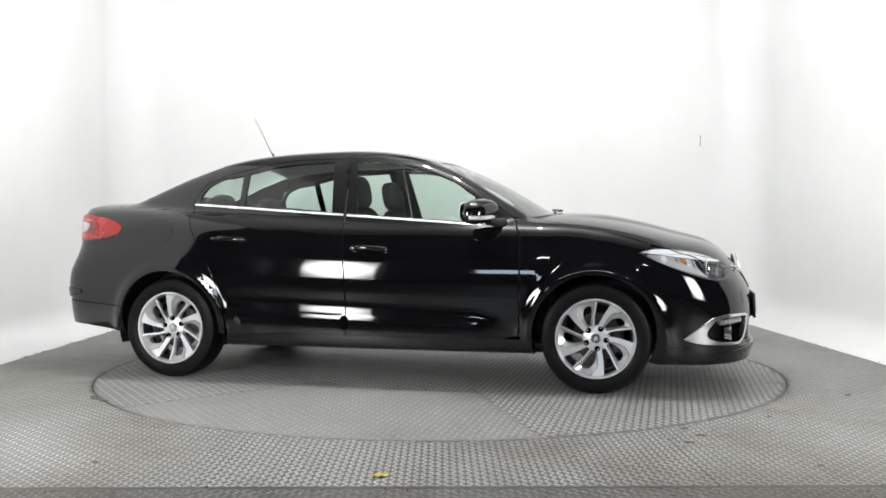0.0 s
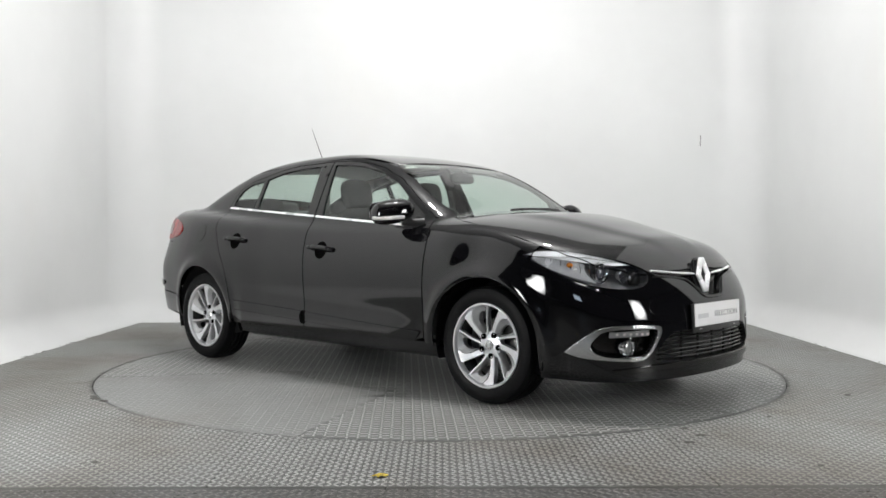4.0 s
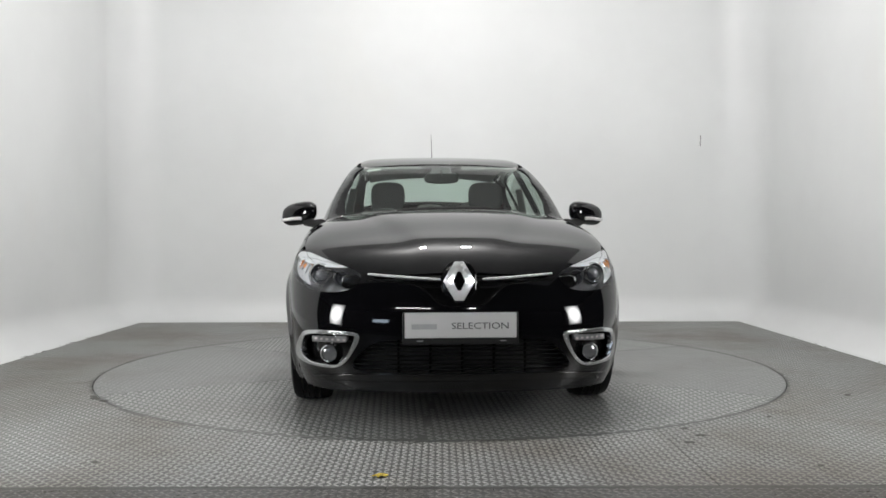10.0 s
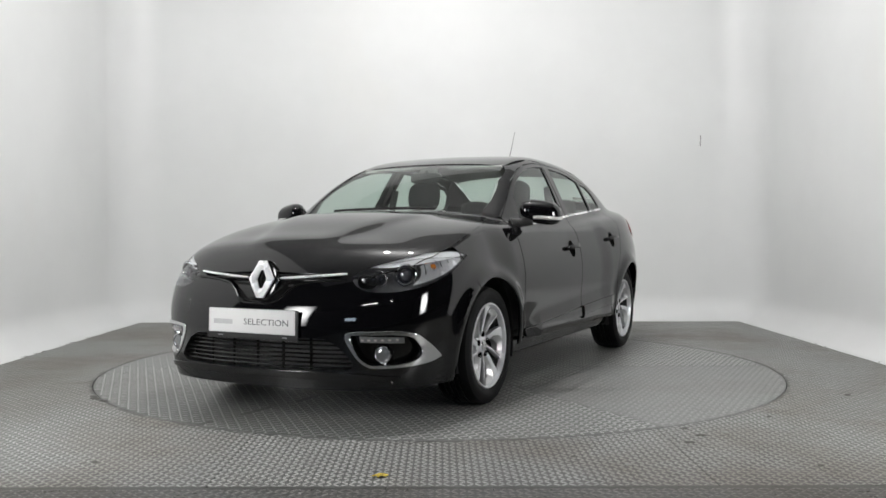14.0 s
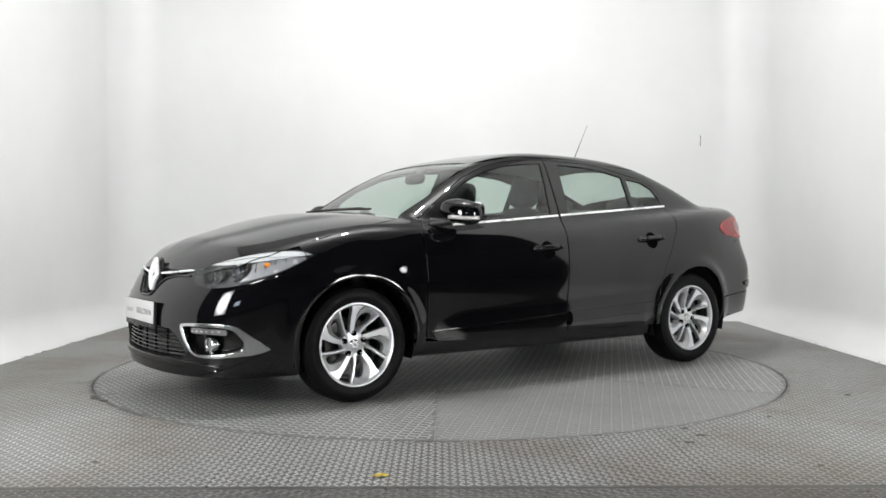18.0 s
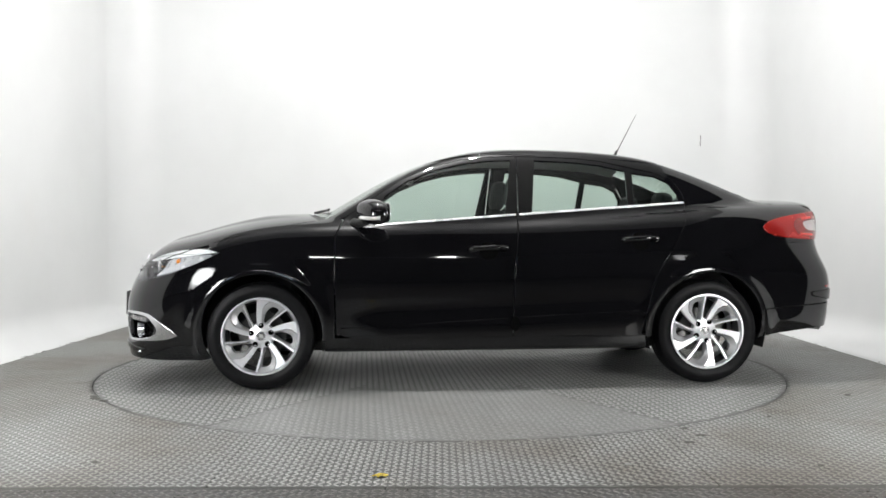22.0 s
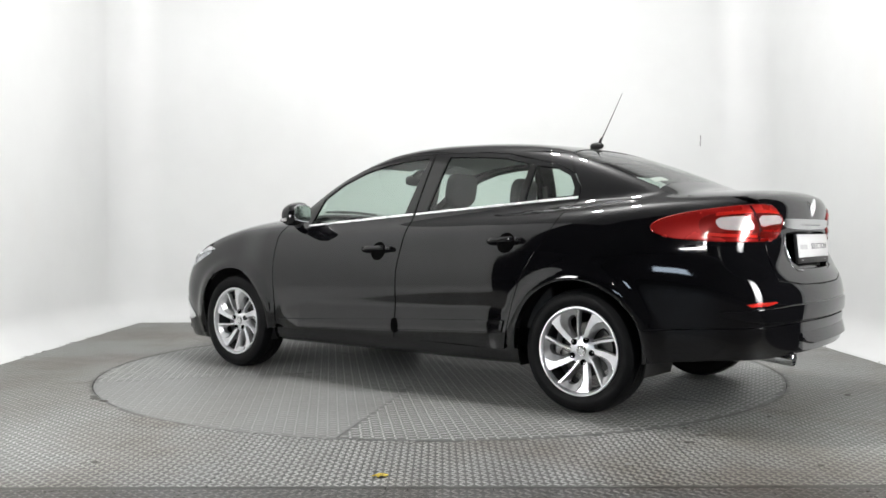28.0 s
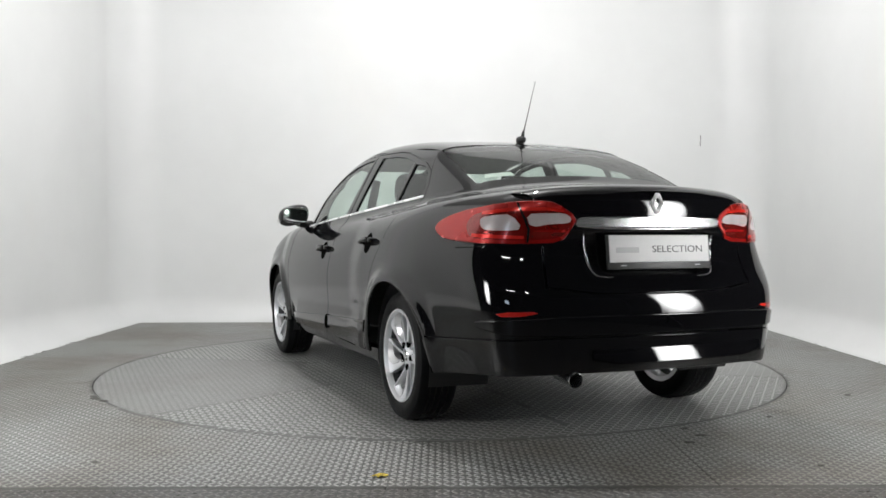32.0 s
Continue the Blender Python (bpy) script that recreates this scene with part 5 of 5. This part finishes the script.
def mirror(car, sgn):
    arm = part("door_mirror", tube([(0.585, sgn * 0.765, 0.985), (0.55, sgn * 0.815, 0.985), (0.51, sgn * 0.87, 1.0)], [0.030, 0.026, 0.03], 12), PLASTIC, car, "black door mirror with clear indicator strip")
    b = ball(Matrix.Identity(4), 0.088, 0.112, 0.072, 2.7)
    for v in b.verts:
        if v.co.x > 0:
            v.co.x *= 1.0 - 0.35 * (v.co.y / 0.112 * 0.5 + 0.5)
            v.co.z *= 1.0 - 0.25 * max(0, v.co.x / 0.088)
        v.co.z += 0.018 * (v.co.y / 0.112) * -1
        v.co.x -= 0.03 * (v.co.y / 0.112)
    bmesh.ops.transform(b, matrix=Matrix.Translation((0.475, sgn * 0.915, 1.05)) @ Matrix.Diagonal((1, sgn, 1, 1)), verts=b.verts)
    if sgn < 0:
        bmesh.ops.reverse_faces(b, faces=b.faces[:])
    part("mirror_shell", b, PAINT, arm)
    part("mirror_glass", ball(pose(0.392, sgn * 0.918, 1.05, 0, 0, 12 * sgn), 0.006, 0.092, 0.058, 3.2), CHROME, arm, "mirror glass")
    pts = [(0.548, sgn * 0.895, 1.018), (0.540, sgn * 0.945, 1.016), (0.515, sgn * 0.985, 1.012), (0.475, sgn * 1.018, 1.010), (0.43, sgn * 1.029, 1.012)]
    part("indicator", tube(smooth_line(pts), 0.009, 8, flat_z=1.2), WHITE_LENS, arm, "clear indicator lens")


def tail_details(car, lid):
    for sgn in (1, -1):
        f = (lambda p: p) if sgn > 0 else flip
        lamp = skin_panel("tail_light", f(TAIL), "tail", RED_LENS, car, "red tail light with pale reversing lens", off=0.007, depth=0.02, bevel=0.006, step=0.02)
        deep = [B(-2.159, 0.749, 0.960), B(-2.175, 0.735, 0.995), B(-2.22, 0.714, 1.013), B(-2.359, 0.63, 1.026), B(-2.42, 0.50, 1.030), B(-2.436, 0.445, 1.022), B(-2.446, 0.392, 0.988), B(-2.442, 0.404, 0.947), B(-2.432, 0.446, 0.903), B(-2.40, 0.58, 0.896), B(-2.325, 0.69, 0.897), B(-2.20, 0.76, 0.905)]
        skin_panel("inner_lens", f(rounded(deep, 1)), "tail", RED_DARK, lamp, "dark red inner lens", off=0.0085, depth=0.003, bevel=0.001, step=0.02)
        band = [B(-2.24, 0.712, 1.016), B(-2.359, 0.63, 1.030), B(-2.42, 0.50, 1.034), B(-2.440, 0.430, 1.024), B(-2.440, 0.430, 1.015), B(-2.42, 0.50, 1.021), B(-2.359, 0.63, 1.017), B(-2.24, 0.715, 1.003)]
        skin_panel("brake_band", f(band), "tail", RED_BRIGHT, lamp, "bright red light band", off=0.0098, depth=0.003, bevel=0.001, step=0.02)
        low = [B(-2.215, 0.752, 0.922), B(-2.325, 0.69, 0.916), B(-2.392, 0.597, 0.914), B(-2.392, 0.597, 0.901), B(-2.325, 0.69, 0.902), B(-2.215, 0.754, 0.907)]
        skin_panel("lower_band", f(low), "tail", RED_BRIGHT, lamp, off=0.0098, depth=0.003, bevel=0.001, step=0.02)
        for white in ([B(-2.235, 0.717, 0.990), B(-2.304, 0.682, 1.000), B(-2.358, 0.635, 1.003), B(-2.392, 0.60, 0.941), B(-2.346, 0.667, 0.936), B(-2.275, 0.716, 0.938), B(-2.245, 0.722, 0.955)],
                      [B(-2.397, 0.588, 1.004), B(-2.426, 0.507, 1.008), B(-2.442, 0.428, 1.009), B(-2.447, 0.397, 0.988), B(-2.443, 0.408, 0.968), B(-2.428, 0.492, 0.966), B(-2.405, 0.57, 0.948)]):
            skin_panel("reversing_lens", f(rounded(white, 1)), "tail", SMOKE_PALE, lamp, "pale smoked lens", off=0.0100, depth=0.004, bevel=0.0015, step=0.02)
        split = [B(-2.360, 0.612, 1.050), B(-2.366, 0.606, 1.050), B(-2.397, 0.588, 0.985), B(-2.405, 0.576, 0.941), B(-2.401, 0.582, 0.884), B(-2.398, 0.589, 0.884), B(-2.401, 0.584, 0.941), B(-2.391, 0.598, 0.988)]
        skin_panel("lamp_gap", f(split), "tail", GLOSS_BLACK, lamp, off=0.0115, depth=0.004, bevel=0.0005)
        refl = [B(-2.385, 0.721, 0.586), B(-2.43, 0.686, 0.594), B(-2.475, 0.59, 0.596), B(-2.48, 0.575, 0.592), B(-2.455, 0.64, 0.579), B(-2.41, 0.71, 0.576)]
        skin_panel("rear_reflector", f(refl), "tail", RED_BRIGHT, car, "red bumper reflector", off=0.003, depth=0.006)
    strip = rounded(both([B(-2.47, 0.0, 0.992), B(-2.45, 0.33, 0.992), B(-2.44, 0.372, 0.985), B(-2.45, 0.368, 0.945), B(-2.48, 0.0, 0.940)]), 1)
    bar = skin_panel("boot_strip", strip, "tail", SATIN, lid, "satin chrome strip over the plate", off=0.010, depth=0.014, bevel=0.004, step=0.02)
    for k in range(7):
        y = 0.135 - 0.045 * k
        p = Vector(drop([(flat((-2.48, y, 0.96), "tail")[0], 0.963)], "tail")[0]) + Vector((-0.0115, 0, 0))
        part("badge_bar", box_bm(0.003, 0.026, 0.005, Matrix.Translation(p), 0.0005), BAR_DARK, bar)
    back = part("rear_badge", diamond(0.036, 0.046, 0.01, 0.010), BADGE, lid, "plain chrome diamond badge")
    spot = drop([flat((-2.48, -0.020, 1.055), "tail")], "tail")[0]
    back.matrix_basis = Matrix.Translation((spot[0] - 0.002, -0.020, 1.055)) @ pose(0, 0, 0, 90, 0, -90) @ pose(0, 0, 0, 6, 0, 0)
    # reflections along the plate recess's edges put in as satin tubes, lid edge, exhaust
    pts = [Vector(drop([flat(q, "tail")], "tail")[0]) + Vector((-0.004, 0, 0)) for q in ((-2.48, 0.352, 0.915), (-2.48, 0.345, 0.86), (-2.48, 0.32, 0.775), (-2.49, 0.29, 0.742), (-2.49, 0.22, 0.736))]
    for sgn in (1, -1):
        part("recess_edge", tube(smooth_line([(p.x, sgn * p.y, p.z) for p in pts]), 0.0022, 8), SATIN, lid)
    pipe = lathe([(0.031, 0.0), (0.034, 0.004), (0.034, 0.16), (0.028, 0.18), (0.028, 0.02), (0.030, 0.0)], axis((-2.518, 0.415, 0.306), (1, -0.04, 0.10)), 28)
    part("exhaust_tip", pipe, SATIN, car, "chrome exhaust tip")
    base = part("aerial", ball(Matrix.Translation((-1.215, 0, 1.452)), 0.045, 0.022, 0.022, 2.2), PLASTIC, car, "black roof aerial with thin mast")
    part("mast", tube([(-1.235, 0, 1.462), (-1.258, 0, 1.51), (-1.385, 0, 1.755)], [0.006, 0.0032, 0.0014], 8), PLASTIC, base)
    part("mast_foot", lathe([(0.011, 0), (0.009, 0.03), (0.006, 0.05), (0, 0.052)], axis((-1.230, 0, 1.455), (-0.40, 0, 1)), 14), PLASTIC, base)


def cabin(car):
    """Seats, wheel, dashboard and trim as they show through the glass."""
    head = skin_panel("headliner", both2([(0.10, 0.0)] + [(x, y - 0.03) for x, y in ROOF_SIDE] + [(-1.30, 0.0)]), "top", LINER, car, "pale grey headliner", off=-0.035, rim=False)
    dash = part("dashboard", joined(ball(pose(0.62, 0, 0.90), 0.22, 0.69, 0.105, 3.0, 40, 14), box_bm(0.2, 1.3, 0.35, pose(0.66, 0, 0.72), 0.04)), TRIM_DARK, car, "black dashboard")
    part("instrument_hood", ball(pose(0.50, -0.36, 0.995), 0.12, 0.17, 0.035, 2.5), TRIM_DARK, dash)
    part("screen", box_bm(0.02, 0.22, 0.11, pose(0.44, 0.0, 0.97, 0, -14, 0), 0.008), GLOSS_BLACK, dash)
    ringp = [Vector((0, 0.185 * math.cos(a), 0.185 * math.sin(a))) for a in np.linspace(0, 2 * math.pi, 36, endpoint=False)]
    mw = pose(0.33, -0.36, 0.90, 0, 0, 0) @ pose(0, 0, 0, 0, 22, 0)
    ring = part("steering_wheel", tube([mw @ p for p in ringp], 0.016, 10, True), PLASTIC, car, "black steering wheel")
    part("wheel_boss", ball(mw, 0.03, 0.075, 0.06, 2.5), PLASTIC, ring)
    for a in (0, 180, 270):
        part("wheel_spoke", box_bm(0.018, 0.13, 0.035, mw @ pose(0, 0, 0, a, 0, 0) @ pose(0, 0.11, 0), 0.008), PLASTIC, ring)
    for sgn in (1, -1):
        seat = part("front_seat", ball(pose(-0.10, sgn * 0.36, 0.50), 0.27, 0.25, 0.11, 3.0), CLOTH, car, "dark cloth front seat with headrest")
        part("backrest", ball(pose(-0.36, sgn * 0.36, 0.80, 0, -17, 0), 0.085, 0.245, 0.31, 3.0), CLOTH, seat)
        part("headrest", ball(pose(-0.455, sgn * 0.36, 1.195, 0, -10, 0), 0.055, 0.125, 0.105, 3.2), CLOTH, seat)
        for d in (-0.05, 0.05):
            part("headrest_post", tube([(-0.435, sgn * 0.36 + d, 1.06), (-0.45, sgn * 0.36 + d, 1.14)], 0.006, 8), CHROME, seat)
    bench = part("rear_bench", ball(pose(-1.02, 0, 0.52), 0.27, 0.66, 0.11, 3.2, 40), CLOTH, car, "dark cloth rear bench with headrests")
    part("bench_back", ball(pose(-1.32, 0, 0.80, 0, -24, 0), 0.10, 0.64, 0.30, 3.4, 44), CLOTH, bench)
    for y in (-0.38, 0.38):
        part("headrest", ball(pose(-1.44, y, 1.125, 0, -14, 0), 0.05, 0.13, 0.065, 3.0), CLOTH, bench)
    part("centre_console", box_bm(0.9, 0.2, 0.3, pose(0.05, 0, 0.45), 0.04), TRIM_DARK, car)
    inner = part("rear_view_mirror", ball(pose(0.205, 0.0, 1.292, 0, -10, 0), 0.018, 0.115, 0.038, 3.4), PLASTIC, car, "black interior mirror")
    part("mirror_stalk", tube([(0.215, 0, 1.30), (0.20, 0, 1.34)], 0.012, 8), PLASTIC, inner)
    part("sensor_box", ball(pose(0.165, 0.0, 1.338, 0, 32, 0), 0.055, 0.07, 0.014, 2.8), PLASTIC, inner)
    part("brake_light_box", ball(pose(-1.72, 0, 1.135), 0.05, 0.11, 0.04, 3.0), PLASTIC, car)
    for sgn in (1, -1):
        part("belt", box_bm(0.02, 0.05, 0.55, pose(-0.44, sgn * 0.66, 0.98, 10 * sgn, -6, 0), 0.004), PLASTIC, car)
        part("sun_visor", box_bm(0.16, 0.38, 0.02, pose(0.06, sgn * 0.33, 1.375, 0, 16, 0), 0.008), LINER, car)
    skin_panel("screen_sticker", [(0.150, -0.405), (0.152, -0.49), (0.185, -0.50), (0.180, -0.405)], "top", STICKER, car, "small white paper sticker", off=-0.009, rim=False)
    skin_panel("rear_sticker", [(-1.80, 0.36), (-1.80, 0.50), (-1.84, 0.52), (-1.85, 0.36)], "top", STICKER, car, "pale paper sticker", off=-0.010, rim=False)
    part("papers", box_bm(0.10, 0.14, 0.004, pose(0.66, 0.38, 1.008, 0, 4, 10)), STICKER, car, smooth=False)
    # the wipers
    for sgn in (1, -1):
        arm = [(0.86, sgn * 0.05 - 0.25), (0.80, sgn * 0.05 - 0.02), (0.745, sgn * 0.05 + 0.30)]
        pts = [Vector(p) + Vector((0.006, 0, 0.012)) for p in drop(arm, "top")]
        part("wiper", tube(smooth_line(pts), 0.008, 6), PLASTIC, car)


def blotch(name, x, y, size, stretch, turn, seed, parent, z=0.0008, thick=0.0032, mat=None):
    """A thin uneven flake or stain lying flat."""
    rng = random.Random(seed)
    b = bmesh.new()
    n = 11
    ring = [(size * (0.55 + 0.45 * rng.random()) * math.cos(2 * math.pi * k / n) * stretch, size * (0.55 + 0.45 * rng.random()) * math.sin(2 * math.pi * k / n)) for k in range(n)]
    m = pose(x, y, z, 0, 0, turn)
    up = [b.verts.new(m @ Vector((p, q, thick))) for p, q in ring]
    lo = [b.verts.new(m @ Vector((p, q, 0))) for p, q in ring]
    b.faces.new(up)
    for k in range(n):
        b.faces.new((up[k], lo[k], lo[(k + 1) % n], up[(k + 1) % n]))
    bmesh.ops.recalc_face_normals(b, faces=b.faces[:])
    return part(name, b, mat or MARK, parent, smooth=False)


def marks():
    """Scuffs and flakes on the plates, a scratch on the back wall, dirt along the walls' foot."""
    floor, north, west, east = (bpy.data.objects[k] for k in ("floor", "wall_north", "wall_west", "wall_east"))
    spots = ((-1.935, -1.20, 0.030, 1.6, -40), (-1.86, -1.275, 0.022, 2.0, -35), (-1.965, -1.145, 0.02, 1.5, -50), (1.191, -2.159, 0.018, 2.0, 10), (1.153, -2.02, 0.016, 1.6, 30), (1.10, -2.30, 0.02, 1.4, -20),
             (2.312, -1.154, 0.02, 2.2, 60), (1.65, -1.75, 0.015, 1.8, 40), (1.51, -2.704, 0.012, 1.5, 0), (-1.4, -2.62, 0.014, 1.5, 70), (0.55, -2.55, 0.012, 1.4, 20), (-2.3, -2.2, 0.013, 1.8, 15))
    for k, (x, y, r, st, tu) in enumerate(spots):
        blotch("scuff", x, y, r, st, tu, k, floor)
    for k, (x, y, r) in enumerate(((1.045, -2.36, 0.016), (1.02, -2.22, 0.018), (1.60, -2.45, 0.012), (-0.60, -2.35, 0.018), (2.1, -2.5, 0.022), (1.32, -2.1, 0.016), (0.75, -2.68, 0.015))):
        blotch("worn_chip", x, y, r, 1.5, 35 * k, 40 + k, floor, mat=CHIP)
    part("scratch", box_bm(0.006, 0.004, 0.115, pose(2.775, BACK + 0.269, 1.90, 0, 2, 0)), MARK, north, smooth=False)
    rng = random.Random(8)
    for k in range(16):
        y = 0.3 + 2.2 * rng.random()
        blotch("scuff", LEFT - 0.005 - 0.02 * rng.random(), y, 0.006 + 0.010 * rng.random(), 2.2, 90, 60 + k, west, 0.0, 0.002)
        if k % 2:
            blotch("scuff", RIGHT + 0.005 + 0.02 * rng.random(), -0.6 + 2.6 * rng.random(), 0.006 + 0.010 * rng.random(), 2.2, 90, 90 + k, east, 0.0, 0.002)


def softboxes():
    """Two soft boxes on stands: a lit cloth in a black hood, on a pole with three legs."""
    first = new("softbox_light")
    hood = part("hood", shell_bm(SOFT_W, SOFT_H, 0.34), PLASTIC, first, "black cloth hood")
    cloth = part("diffuser", box_bm(2 * SOFT_W, 2 * SOFT_H, 0.004, pose(0, 0, -0.02)), SOFT_CLOTH, first, "white glowing cloth front", smooth=False)
    part("lamp_head", lathe([(0, -0.52), (0.07, -0.51), (0.085, -0.46), (0.085, -0.36), (0.06, -0.34), (0, -0.34)], None, 24), PLASTIC, first)
    for k, (place, aim) in enumerate(SOFTBOXES):
        ob = first if k == 0 else copy_thing(first, Matrix.Identity(4))
        ob.matrix_world = look(place, aim) @ pose(0, 0, 0, 0, 180, 0)
        tagged(ob, "black studio soft box with a glowing white front on its stand", "studio light", "soft boxes at the open front")
        back = ob.matrix_world @ Vector((0, 0, -0.43))
        stand = tagged(new("light_stand"), "black three-legged studio light stand", "light stand", "stands of the soft boxes")
        stand.matrix_world = pose(back.x, back.y, 0)
        part("pole", tube([(0, 0, 0.12), (0, 0, back.z - 0.06)], 0.014, 12), PLASTIC, stand)
        for q in range(3):
            a = radians(90 + 120 * q)
            part("leg", tube([(0, 0, 0.34), (0.34 * math.cos(a), 0.34 * math.sin(a), 0.012)], 0.010, 8), PLASTIC, stand)


def shell_bm(w, h, deep):
    """An open pyramid hood, its mouth in the xy plane, the front along +z."""
    b = bmesh.new()
    ring = lambda k, z: [b.verts.new((x * k * w, y * k * h, z)) for x, y in ((-1, -1), (1, -1), (1, 1), (-1, 1))]
    rs = [ring(1.03, 0.02), ring(1.03, -0.03), ring(0.18, -deep), ring(0.17, -deep + 0.01), ring(1.0, -0.03), ring(1.0, 0.02)]
    for p, q in zip(rs, rs[1:] + rs[:1]):
        for i in range(4):
            b.faces.new((p[i], p[(i + 1) % 4], q[(i + 1) % 4], q[i]))
    bmesh.ops.recalc_face_normals(b, faces=b.faces[:])
    return b


def loose_things():
    """A fallen leaf on the floor plates, and marks on the wall."""
    b = bmesh.new()
    outline = [(0.035, 0.0, 0.004), (0.018, 0.014, 0.008), (0.024, 0.024, 0.005), (0.0, 0.016, 0.010), (-0.016, 0.022, 0.004), (-0.020, 0.006, 0.007), (-0.038, 0.002, 0.003), (-0.018, -0.008, 0.009), (-0.012, -0.022, 0.004), (0.004, -0.012, 0.008), (0.020, -0.016, 0.004)]
    ring = [b.verts.new(v) for v in outline]
    mid = b.verts.new((0, 0, 0.003))
    for i in range(len(ring)):
        b.faces.new((mid, ring[i], ring[(i + 1) % len(ring)]))
    ret = bmesh.ops.extrude_face_region(b, geom=b.faces[:])
    bmesh.ops.translate(b, vec=(0, 0, 0.0012), verts=[v for v in ret["geom"] if isinstance(v, bmesh.types.BMVert)])
    leaf = part("leaf", b, LEAF)
    leaf.matrix_world = pose(-0.23, -2.852, 0.002, 0, 0, 15)
    tagged(leaf, "small dry yellow leaf lying on the steel floor", "leaf")

studio()
TABLE = turntable()
CAR = tagged(new("car"), "glossy black four-door saloon car with alloy wheels parked on the turntable", "car")
DOORS, DOORS2, LID = body(CAR)
under(CAR)
wheels(CAR)
headlights(CAR)
fog_lights(CAR)
grilles(CAR)
plate(CAR, pose(2.048, -0.011, 0.493) @ pose(0, 0, 0, 90, 0, 90) @ pose(0, 0, 0, -2, 0, 0), "front_plate", "white front plate in a black holder")
plate(CAR, pose(-2.470, -0.038, 0.854) @ pose(0, 0, 0, 90, 0, -90) @ pose(0, 0, 0, -6, 0, 0), "rear_plate", "white rear plate in a black holder")
flank_details(CAR, DOORS, DOORS2)
tail_details(CAR, LID)
cabin(CAR)
loose_things()
softboxes()
marks()
motions()
